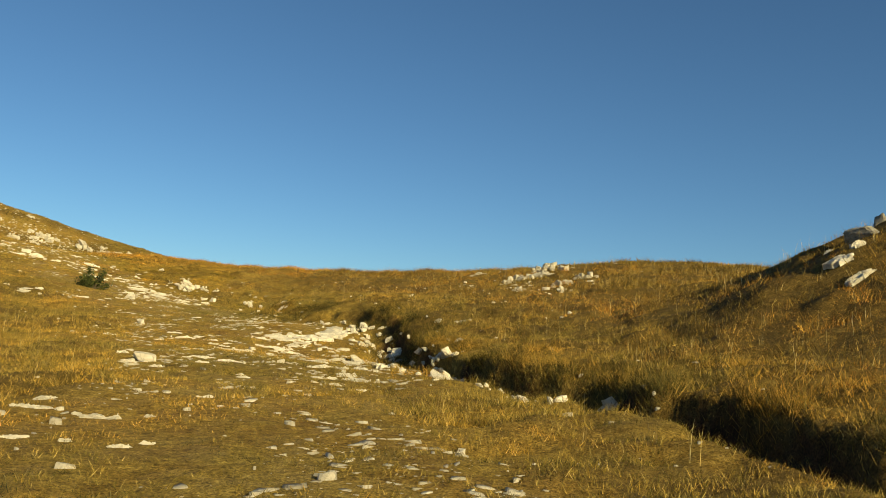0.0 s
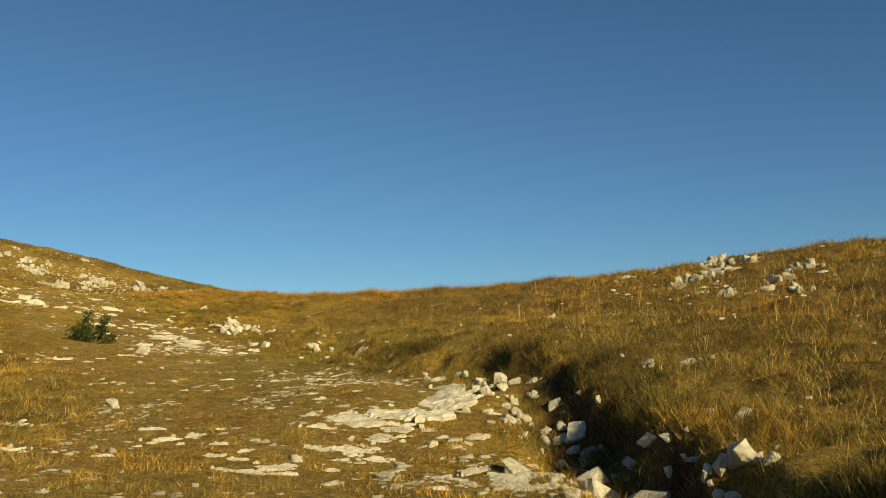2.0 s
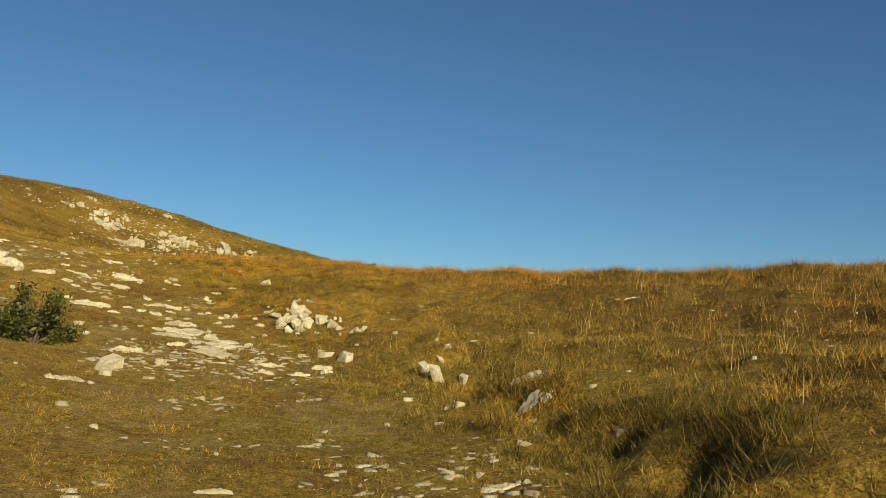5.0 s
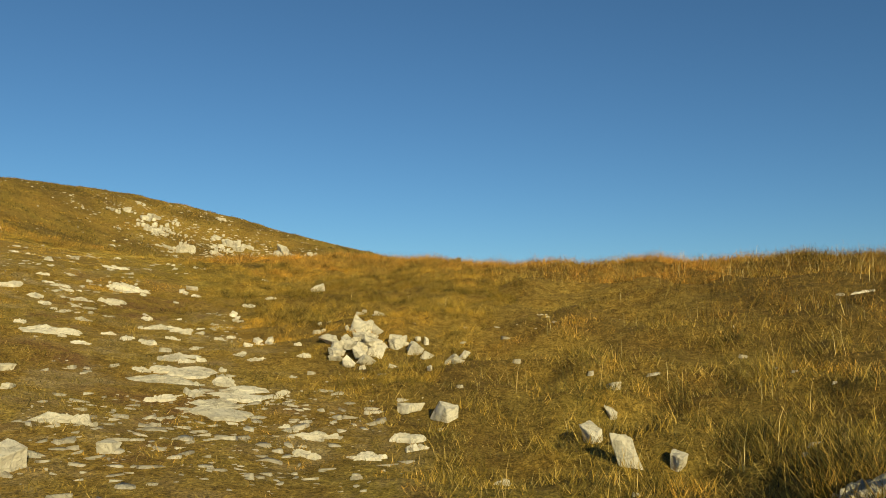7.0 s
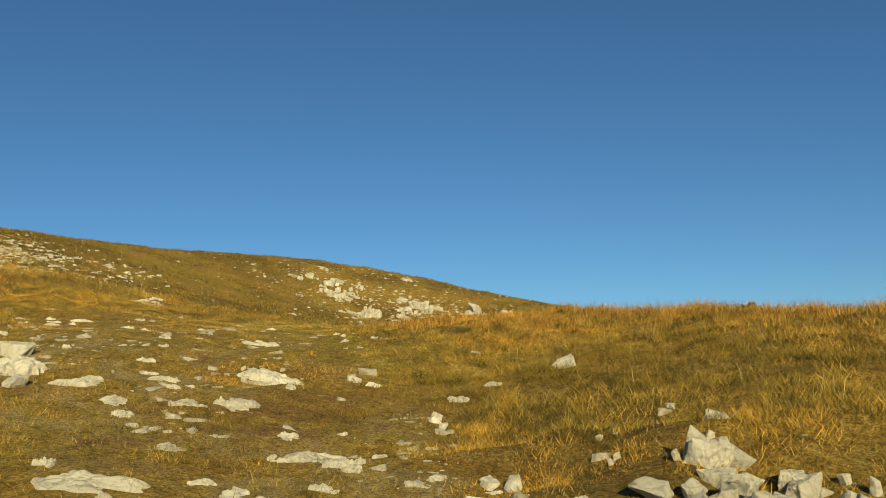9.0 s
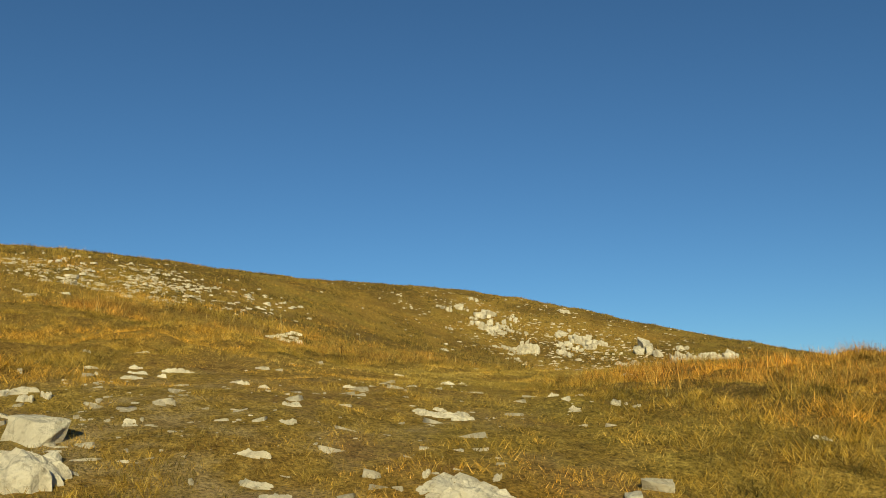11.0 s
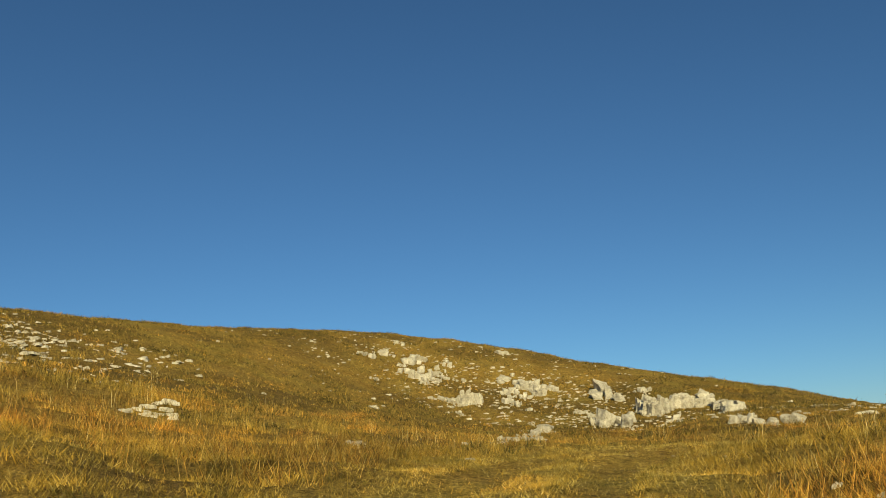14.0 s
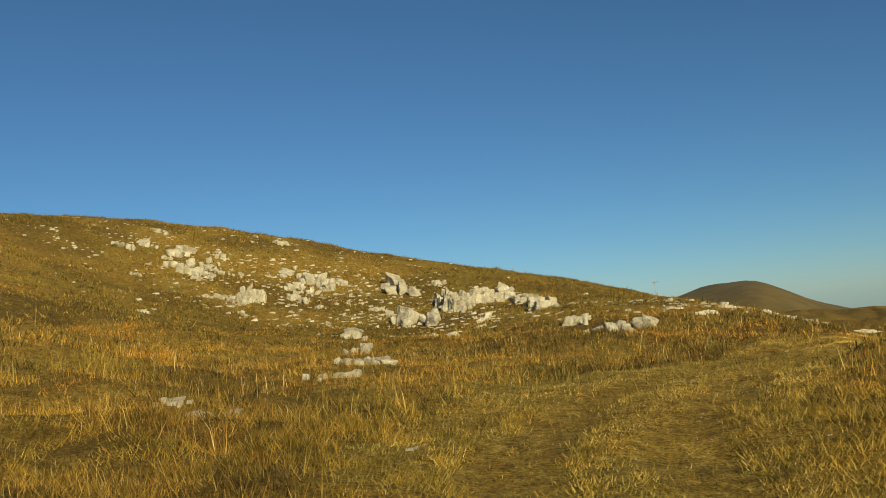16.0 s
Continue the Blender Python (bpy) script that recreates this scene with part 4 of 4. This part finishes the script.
scatter_list(TRACK_SIDE, "large pale limestone at the edge of the track", "slabs of the track")
scatter_list(RISE_SLABS, "flat limestone slab lying in short turf", "slabs of the rise", "slab")
scatter_list(RISE_ROCKS, "pale limestone lying in short turf", "slabs of the rise", tilt=20)
scatter_list(RISE_STONES, "thick pale limestone lying beside the track", "slabs of the rise", tilt=8)
scatter_list(RISE_LEFT, "smooth pale limestone outcrop in turf", "slabs of the rise", "slab")
scatter_list(CREST, "pale limestone lying in grass near the crest", "rocks of the crest", "slab")
scatter_list(HILL_UPPER, "white limestone outcrop on the hillside", "hillside outcrop", "cluster", 14, 1.0)
scatter_list(HILL_LOWER, "white limestone boulder of the hillside outcrop", "hillside outcrop", "cluster", 14, 1.1)
scatter_list(HILL_COLUMNS, "upright jointed limestone column of the hillside crag", "hillside crag", "column")
scatter_list(HILL_RIGHT, "low limestone ledge on the shoulder of the hill", "hillside ledges")
scatter_list(STANDING, "tilted pale limestone standing in the turf", "rocks of the crest", "cluster", 18)
scatter_list(BELT, "pale limestone showing through tall golden grass", "rocks in the grass", "cluster", 14, 1.5)
# thin beds of limestone stepping out of the slope above the high grass
for tier, count, wide in ((0, 4, 1.15), (1, 4, 0.95), (2, 3, 0.75), (3, 3, 0.5), (4, 2, 0.3)):
    for k in range(count):
        u = (k + 0.5) / count * wide - wide * 0.5 + rng.uniform(-0.06, 0.06) + tier * 0.06
        x, y = -26.6 + u * 0.55 - tier * 0.3, 45.7 + u * 0.45 + tier * 0.3
        ob = place("slab", x, y, (rng.uniform(0.14, 0.27), rng.uniform(0.08, 0.14), 0.04), "thin weathered limestone bed stepping out of the slope", "bedded ledges", 0.4, 0.6 + rng.uniform(-0.3, 0.3), 7)
        ob.location.z += 0.02 + tier * 0.012

build_rubble("bank_rubble", "small broken limestone fallen from the eroded bank", MAT_ROCK)
build_rubble("crag_rubble", "broken white limestone packed round the hillside crag", MAT_OLD)
build_rubble("outcrop_rubble", "broken pale limestone strewn about the outcrops", MAT_OLD)


def chips(name, xs, ys, sizes, flat, label, mat):
    """Many small stones as one mesh: irregular six-sided flakes."""
    n = len(xs)
    zs = ground_z(xs, ys)
    r = np.random.RandomState(len(xs))
    ang = r.uniform(0, 6.28, n)[:, None] + np.arange(6)[None, :] * 1.047 + r.uniform(-0.3, 0.3, (n, 6))
    rad = sizes[:, None] * r.uniform(0.45, 1.15, (n, 6)) * 0.5
    squeeze = r.uniform(0.28, 0.7, n)[:, None]
    turn = r.normal(0.3, 0.7, n)[:, None]
    ux, uy = rad * np.cos(ang), rad * np.sin(ang) * squeeze
    px, py = ux * np.cos(turn) - uy * np.sin(turn), ux * np.sin(turn) + uy * np.cos(turn)
    high = sizes * flat * r.uniform(0.5, 1.2, n)
    tx, ty = r.uniform(-0.2, 0.2, n)[:, None], r.uniform(-0.2, 0.2, n)[:, None]
    top = np.stack([xs[:, None] + px * 0.8, ys[:, None] + py * 0.8, zs[:, None] + high[:, None] + px * tx + py * ty], 2)
    low = np.stack([xs[:, None] + px, ys[:, None] + py, zs[:, None] - 0.03 + px * 0], 2)
    crown = np.stack([xs, ys, zs + high * 1.12], 1)[:, None, :]
    V = np.concatenate([top, low, crown], 1).reshape(-1, 3)
    one = []
    for i in range(6):
        j = (i + 1) % 6
        one += [(6 + i, 6 + j, j), (6 + i, j, i), (i, j, 12)]
    T = (np.array(one)[None] + np.arange(n)[:, None, None] * 13).reshape(-1, 3)
    ob = triangles_object(name, V, T, mat)
    tagged(ob, label, "stones", kind="stuff")


def pick(n, x0, x1, y0, y1, chance, seed):
    r = np.random.RandomState(seed)
    x, y = r.uniform(x0, x1, n), r.uniform(y0, y1, n)
    keep = r.uniform(0, 1, n) < chance(x, y)
    return x[keep], y[keep], r


def stony(x, y):
    """How stony the worn track is."""
    lumps = np.clip(0.3 + 0.7 * vnoise(x, y, 2.6, 41) + 0.7 * vnoise(x, y, 0.9, 42), 0, 1)
    return track_mask(x, y) * lumps * np.interp(y, [0, 10, 24, 30, 34, 37, 42], [0.22, 0.28, 0.46, 0.7, 0.5, 0.14, 0.04])


x, y, r = pick(230000, -22, 4, 2, 46, stony, 11)
chips("track_gravel", x, y, 0.02 + 0.24 * r.uniform(0, 1, len(x)) ** 2.8, 0.06, "pale limestone chips scattered over the worn track", MAT_CHIP)
x, y, r = pick(1100, -22, 4, 2, 37, lambda a, b: np.clip(0.5 - 0.3 * vnoise(a, b, 3, 43), 0, 1), 12)
chips("meadow_stones", x, y, 0.04 + 0.16 * r.uniform(0, 1, len(x)) ** 2, 0.25, "small pale stones strewn in the turf", MAT_CHIP)


def patch_of(cx, cy, rx, ry, turn=0.0, seed=50):
    def chance(x, y):
        c, s = math.cos(turn), math.sin(turn)
        u, v = ((x - cx) * c + (y - cy) * s) / rx, (-(x - cx) * s + (y - cy) * c) / ry
        return np.exp(-(u * u + v * v) * 1.2) * np.clip(0.45 + 0.9 * vnoise(x, y, 1.7, seed), 0, 1)
    return chance


for cx, cy, rx, ry, turn, n, big, seed, name, label in (
    (-36.8, 47.3, 5.2, 3.8, 1.75, 17000, 0.5, 81, "slope_scree", "flat pale limestone ledges breaking through the upper slope"),
    (-34.5, 67.5, 6.5, 5.5, 0.2, 10000, 0.34, 82, "crag_scree", "broken white limestone strewn about the hillside crag"),
    (-18.5, 62.0, 4.0, 2.2, -0.4, 6000, 0.36, 83, "shoulder_scree", "broken limestone ledges on the shoulder of the hill"),
    (-26.5, 64.6, 4.2, 2.6, -0.5, 5000, 0.28, 84, "foot_scree", "small white stones below the hillside crag"),
    (4.5, 33.0, 3.0, 4.5, 0.0, 1700, 0.34, 85, "mound_scree", "small pale stones round the mound of rocks"),
    (-1.7, 17.4, 1.0, 2.6, 0.12, 3600, 0.3, 87, "bedrock_rubble", "broken pale bedrock flaking out beside the gully"),
    (-3.2, 20.6, 1.3, 1.3, 0.0, 1000, 0.28, 88, "ledge_rubble", "pale limestone flakes round the worn ledges"),
    (-30.0, 68.0, 5.5, 4.0, -0.3, 7000, 0.36, 89, "face_scree", "broken limestone ledges between the hillside crags"),
    (-9.3, 34.0, 2.2, 2.4, 0.0, 420, 0.2, 86, "heap_scree", "small white stones round the tumbled heap"),
):
    x, y, r = pick(n, cx - 2 * rx, cx + 2 * rx, cy - 2 * ry, cy + 2 * ry, patch_of(cx, cy, rx, ry, turn, seed), seed)
    chips(name, x, y, 0.05 + 0.9 * big * r.uniform(0, 1, len(x)) ** 2.0, 0.085, label, MAT_CHIP)


# ---- grass ----
PX_ = np.array([e[0] for _, e, _, _ in PATH])
PY_ = np.array([e[1] for _, e, _, _ in PATH])
TT = np.linspace(0, len(PATH) - 1, 90)
WX, WY = np.interp(TT, np.arange(len(PATH)), PX_), np.interp(TT, np.arange(len(PATH)), PY_)


def off_track(x, y):
    """Metres to the line that the track's ruts follow."""
    d = np.full(len(x), 1e9)
    for a, b in zip(WX, WY):
        d = np.minimum(d, (x - a) ** 2 + (y - b) ** 2)
    return np.sqrt(d)


def blades(name, x, y, high, wide, lean, label, mat, r, parts=2):
    """Grass blades as one mesh; each is a bent, tapering strip."""
    n = len(x)
    z = ground_z(x, y) - 0.015
    a, b = r.uniform(0, 6.28, n), r.uniform(0, 6.28, n)
    cx, cy = np.cos(a) * wide / 2, np.sin(a) * wide / 2
    lx, ly = np.cos(b) * high * lean, np.sin(b) * high * lean
    base = np.stack([x, y, z], 1)
    side = np.stack([cx, cy, cx * 0], 1)
    tip = base + np.stack([lx, ly, high * np.sqrt(np.maximum(1 - lean ** 2, 0.15))], 1)
    if parts == 1:
        V = np.stack([base - side, base + side, tip], 1).reshape(-1, 3)
        T = np.arange(3 * n).reshape(-1, 3)
    else:
        mid = base + np.stack([lx * 0.3, ly * 0.3, high * 0.6], 1)
        V = np.stack([base - side, base + side, mid - side * 0.75, mid + side * 0.75, tip], 1).reshape(-1, 3)
        one = np.array([(0, 1, 3), (0, 3, 2), (2, 3, 4)])
        T = (one[None] + np.arange(n)[:, None, None] * 5).reshape(-1, 3)
    ob = triangles_object(name, V, T, mat)
    tagged(ob, label, "grass", kind="stuff")


def tufted(x, y, k, reach, r):
    """k blades about each tuft."""
    n = len(x)
    a, d = r.uniform(0, 6.28, n * k), reach * np.sqrt(r.uniform(0, 1, n * k))
    return np.repeat(x, k) + d * np.cos(a), np.repeat(y, k) + d * np.sin(a)


def open_turf(x, y):
    return 1 - 0.45 * stony(x, y)


def gold_patch(x, y):
    return step(-0.15, 0.35, vnoise(x, y, 6.5, 61) + 0.5 * vnoise(x, y, 2.2, 62))


def tall_belt(x, y):
    """1 in the belt of high golden grass at the foot of the hill."""
    c = 45.8 + (-22 - x) * 0.05 + 1.2 * vnoise(x, x * 0, 7, 63)
    return np.exp(-((y - c) / 2.8) ** 2) * step(-50, -42, x) * (1 - track_mask(x, y))


CLEAR = np.zeros((940, 780), dtype=bool)
for sx, sy, sw in STONES:
    i0, j0, k = int((sy + 6) * 10), int((sx + 52) * 10), int(sw * 3.6)
    CLEAR[max(i0 - k, 0):i0 + k + 1, max(j0 - k, 0):j0 + k + 1] = True


def unstony(x, y):
    """0 where a stone lies, 1 elsewhere."""
    i = np.clip(((y + 6) * 10).astype(int), 0, 939)
    j = np.clip(((x + 52) * 10).astype(int), 0, 779)
    return np.where(CLEAR[i, j], 0.04, 1.0)


def fineness(x, y):
    return 1 - 0.42 * step(33, 38, y) * (1 - step(5, 12, off_track(x, y)))


def clumps(x, y, size, seed):
    return np.clip(0.55 + 1.1 * vnoise(x, y, size, seed) + 0.4 * vnoise(x, y, size * 0.4, seed + 1), 0, 1)


def near(lo, hi):
    def chance(x, y):
        d = off_track(x, y)
        return step(lo - 0.5, lo + 0.5, d) * (1 - step(hi * 0.8, hi * 1.15, d))
    return chance


# short turf close to the track, then coarser farther off
x, y, r = pick(1900000, -28, 10, -2, 50, lambda a, b: near(-2, 7)(a, b) * (1 - 0.75 * step(35, 39, b)) * open_turf(a, b) * unstony(a, b) * (0.6 + 0.4 * clumps(a, b, 0.5, 65)), 71)
f = fineness(x, y)
h = (0.035 + 0.065 * r.uniform(0, 1, len(x))) * (1 + 0.5 * uphill(x, y) + 0.4 * gold_patch(x, y)) * (1 - 0.4 * track_mask(x, y)) * f * (0.5 + 1.1 * clumps(x, y, 0.34, 96))
blades("short_grass", x, y, h, 0.0085 * f, r.uniform(0.4, 0.92, len(x)), "short olive and straw turf along the track", MAT_SHORT, r, 1)
x, y, r = pick(1150000, -48, 24, -2, 84, lambda a, b: near(6, 42)(a, b) * unstony(a, b) * (0.3 + 0.7 * clumps(a, b, 0.9, 67)), 72)
h = (0.05 + 0.09 * r.uniform(0, 1, len(x)) ** 1.4) * (1 + 0.5 * uphill(x, y)) * (0.3 + 1.4 * clumps(x, y, 0.5, 97)) * np.interp(y, [40, 50], [1, 0.75])
blades("hill_grass", x, y, h, np.clip(0.0013 * (off_track(x, y) - 1), 0.0085, 0.024), r.uniform(0.4, 0.9, len(x)), "dry brown and straw turf of the slopes", MAT_HILL, r, 1)
x, y, r = pick(1080000, -27, -9, 33, 54, lambda a, b: near(-2, 7)(a, b) * open_turf(a, b) * unstony(a, b) * (1 - 0.85 * ruts(a, b)) * (0.5 + 0.5 * clumps(a, b, 0.6, 65)), 78)
h = (0.03 + 0.06 * r.uniform(0, 1, len(x))) * (1 + 0.5 * gold_patch(x, y)) * (1 - 0.5 * track_mask(x, y)) * (0.5 + 1.1 * clumps(x, y, 0.3, 98))
blades("crest_grass", x, y, h, 0.007 + 0 * x, r.uniform(0.5, 0.95, len(x)), "trodden olive and golden turf of the crest", MAT_GOLD, r, 1)
x, y, r = pick(900000, -24, -8, 38, 58, lambda a, b: track_mask(a, b) ** 2 * (1 - 0.9 * ruts(a, b)) * step(38, 41, b) * near(-2, 22)(a, b) * (0.35 + 0.65 * clumps(a, b, 0.4, 99)), 82)
h = 0.025 + 0.04 * r.uniform(0, 1, len(x))
blades("track_turf", x, y, h, 0.008 + 0 * x, r.uniform(0.5, 0.96, len(x)), "trodden pale golden turf of the grassy track", MAT_STRAW, r, 1)
x, y, r = pick(500000, -24, -10, 40, 58, lambda a, b: ruts(a, b) * (0.4 + 0.6 * clumps(a, b, 0.3, 104)), 83)
h = 0.02 + 0.03 * r.uniform(0, 1, len(x))
blades("rut_turf", x, y, h, 0.008 + 0 * x, r.uniform(0.6, 0.97, len(x)), "flattened olive turf in the wheel ruts", MAT_SHORT, r, 1)
# dry golden tufts
x, y, r = pick(34000, -30, 14, 0, 56, lambda a, b: near(-2, 16)(a, b) * (0.06 + 0.9 * gold_patch(a, b)) * (1 - track_mask(a, b)) ** 2 * (1 - 0.4 * uphill(a, b)) * unstony(a, b) * clumps(a, b, 0.8, 69), 73)
x, y = tufted(x, y, 13, 0.14, r)
f = fineness(x, y)
h = (0.07 + 0.16 * r.uniform(0, 1, len(x)) ** 1.5) * f
blades("golden_grass", x, y, h, 0.006 * f, r.uniform(0.2, 0.8, len(x)), "dry golden grass tufts of the meadow", MAT_GOLD, r, 1)
# rank rust-brown grass above the bank and along the ridge
x, y, r = pick(34000, -16, 22, -2, 60, lambda a, b: near(-2, 20)(a, b) * uphill(a, b) * unstony(a, b) * clumps(a, b, 1.3, 64), 74)
x, y = tufted(x, y, 13, 0.17, r)
h = (0.07 + 0.24 * r.uniform(0, 1, len(x)) ** 1.8) * (0.6 + 0.7 * clumps(x, y, 1.1, 101))
blades("rust_grass", x, y, h, 0.006 + 0 * x, r.uniform(0.2, 0.85, len(x)), "rank rust-brown grass above the bank", MAT_RUST, r, 1)
x, y, r = pick(26000, -16, 5, 38, 46, lambda a, b: ridge(a, b) * unstony(a, b) * (0.3 + 0.7 * clumps(a, b, 0.9, 91)), 79)
x, y = tufted(x, y, 12, 0.14, r)
h = (0.07 + 0.22 * r.uniform(0, 1, len(x)) ** 1.6) * np.interp(x, [-14, -10, -6], [0.65, 0.85, 1.0])
blades("ridge_grass", x, y, h, 0.006 + 0 * x, r.uniform(0.2, 0.8, len(x)), "high rust-brown grass along the brow", MAT_RUST, r, 1)
# high belt at the foot of the hill
x, y, r = pick(34000, -50, -4, 38, 60, lambda a, b: tall_belt(a, b) * unstony(a, b) * clumps(a, b, 1.1, 66), 75)
x, y = tufted(x, y, 14, 0.18, r)
f = fineness(x, y)
h = (0.09 + 0.2 * r.uniform(0, 1, len(x)) ** 1.4) * f
blades("belt_grass", x, y, h, 0.0075 * f, r.uniform(0.1, 0.7, len(x)), "high golden grass at the foot of the hill", MAT_GOLD, r, 1)
x, y, r = pick(32000, -30, -10, 40, 58, lambda a, b: (1 - track_mask(a, b)) ** 3 * step(40.5, 43, b) * unstony(a, b) * clumps(a, b, 1.2, 95), 80)
x, y = tufted(x, y, 12, 0.15, r)
h = (0.06 + 0.2 * r.uniform(0, 1, len(x)) ** 1.6) * (0.6 + 0.7 * clumps(x, y, 0.9, 103)) * np.interp(y, [44, 48], [1, 0.55])
blades("verge_grass", x, y, h, 0.0065 + 0 * x, r.uniform(0.2, 0.8, len(x)), "rust-brown grass standing beside the grassy track", MAT_RUST, r, 1)
# dark tussocks dotted over the hillside
x, y, r = pick(42000, -52, -8, 46, 82, lambda a, b: unstony(a, b) * clumps(a, b, 1.6, 105) * (1 - track_mask(a, b)), 84)
x, y = tufted(x, y, 9, 0.13, r)
h = 0.05 + 0.11 * r.uniform(0, 1, len(x)) ** 1.4
blades("hill_tussocks", x, y, h, 0.017 + 0 * x, r.uniform(0.2, 0.85, len(x)), "brown and olive tussocks dotted over the hillside", MAT_GREEN, r, 1)
# green sedge in the bank and in hollows
x, y, r = pick(80000, -9, 7, 0, 34, lambda a, b: np.maximum(np.exp(-((bank_side(a, b) - 0.2) / 0.42) ** 2), 0.35 * np.exp(-((bank_side(a, b) + 0.6) / 0.4) ** 2)) * bank_reach(b) * unstony(a, b) * clumps(a, b, 0.7, 68), 76)
x, y = tufted(x, y, 24, 0.13, r)
h = 0.1 + 0.2 * r.uniform(0, 1, len(x))
blades("green_sedge", x, y, h, 0.007 + 0 * x, r.uniform(0.4, 0.95, len(x)), "green and straw sedge hanging over the bank", MAT_GREEN, r, 1)
# single pale stalks
x, y, r = pick(8000, -34, 14, 0, 58, lambda a, b: np.clip(0.03 + 0.5 * uphill(a, b) + 0.5 * tall_belt(a, b) + 0.15 * gold_patch(a, b), 0, 1) * (1 - track_mask(a, b)) * near(-2, 20)(a, b) * unstony(a, b), 77)
x, y = tufted(x, y, 3, 0.1, r)
h = (0.18 + 0.3 * r.uniform(0, 1, len(x)) ** 1.5) * fineness(x, y)
blades("dry_stalks", x, y, h, 0.005 + 0 * x, r.uniform(0.05, 0.55, len(x)), "pale dry seed stalks standing over the grass", MAT_STALK, r)


# ---- bush ----
def build_bush(x, y, wide, high, seed, name, label, count):
    r = np.random.RandomState(seed)
    z = float(ground_z(x, y)) - 0.03
    base = new(name)
    base.location = (x, y, z)
    verts, faces = [], []
    ends = []
    for k in range(11):
        a, up = r.uniform(0, 6.28), r.uniform(0.3, 1.35)
        p0 = Vector((0, 0, 0))
        d = Vector((math.cos(a) * math.cos(up) * wide * 0.72, math.sin(a) * math.cos(up) * wide * 0.72, math.sin(up) * high * r.uniform(0.55, 1.05)))
        side = d.cross(Vector((0, 0, 1))).normalized()
        up2 = side.cross(d).normalized()
        n0 = len(verts)
        for s, rad in ((0.0, 0.028), (0.5, 0.017), (1.0, 0.006)):
            c = p0 + d * s + Vector((0, 0, 0.06 * high * math.sin(s * 3)))
            for q in range(5):
                w = q * 2 * math.pi / 5
                verts.append(tuple(c + rad * (math.cos(w) * side + math.sin(w) * up2)))
        for ring in range(2):
            for q in range(5):
                i, j = n0 + ring * 5 + q, n0 + ring * 5 + (q + 1) % 5
                faces.append((i, j, j + 5, i + 5))
        ends.append(d)
    mesh_object("branches", verts, faces, MAT_BARK, base)
    n = count
    e = np.array([tuple(d) for d in ends])[r.randint(0, len(ends), n)] * r.uniform(0.35, 1.05, n)[:, None]
    c = e + r.normal(0, 1, (n, 3)) * np.array([wide * 0.075, wide * 0.075, high * 0.08])
    c[:, 2] = np.maximum(c[:, 2], 0.03)
    u = r.normal(0, 1, (n, 3))
    u /= np.linalg.norm(u, axis=1)[:, None]
    v = np.cross(u, r.normal(0, 1, (n, 3)))
    v /= np.linalg.norm(v, axis=1)[:, None]
    L = r.uniform(0.025, 0.05, n)[:, None]
    V = np.stack([c - u * L, c + v * L * 0.45, c + u * L, c - v * L * 0.45], 1).reshape(-1, 3)
    T = (np.array([(0, 1, 2), (0, 2, 3)])[None] + np.arange(n)[:, None, None] * 4).reshape(-1, 3)
    leaves = triangles_object("leaves", V, T, MAT_LEAF)
    leaves.parent = base
    tagged(base, label, "bush")


build_bush(-12.3, 30.2, 0.85, 0.8, 3, "juniper_bush", "small dark green juniper bush in the meadow", 3000)
build_bush(-11.46, 43.25, 0.26, 0.2, 4, "low_bush", "low dark green bush on the ridge", 350)


# ---- marker pole on the crest ----
def tube(verts, faces, p0, p1, rad, sides=8):
    d = (Vector(p1) - Vector(p0)).normalized()
    a = d.orthogonal().normalized()
    b = d.cross(a)
    n0 = len(verts)
    for p in (Vector(p0), Vector(p1)):
        for q in range(sides):
            w = q * 2 * math.pi / sides
            verts.append(tuple(p + rad * (math.cos(w) * a + math.sin(w) * b)))
    for q in range(sides):
        i, j = n0 + q, n0 + (q + 1) % sides
        faces.append((i, j, j + sides, i + sides))
    faces.append(tuple(n0 + sides + q for q in range(sides)))


def build_pole(x, y, high):
    base = new("marker_pole")
    base.location = seat(x, y, 0.1)
    v, f = [], []
    tube(v, f, (0, 0, 0), (0, 0, high + 0.1), 0.014)
    mesh_object("pole", v, f, MAT_METAL, base)
    v, f = [], []
    tube(v, f, (-0.14, 0.02, high + 0.02), (0.16, -0.02, high + 0.05), 0.018)
    mesh_object("crosspiece", v, f, MAT_METAL, base)
    tagged(base, "thin steel marker pole on the grassy crest", "pole")


build_pole(-20.3, 85.0, 0.75)
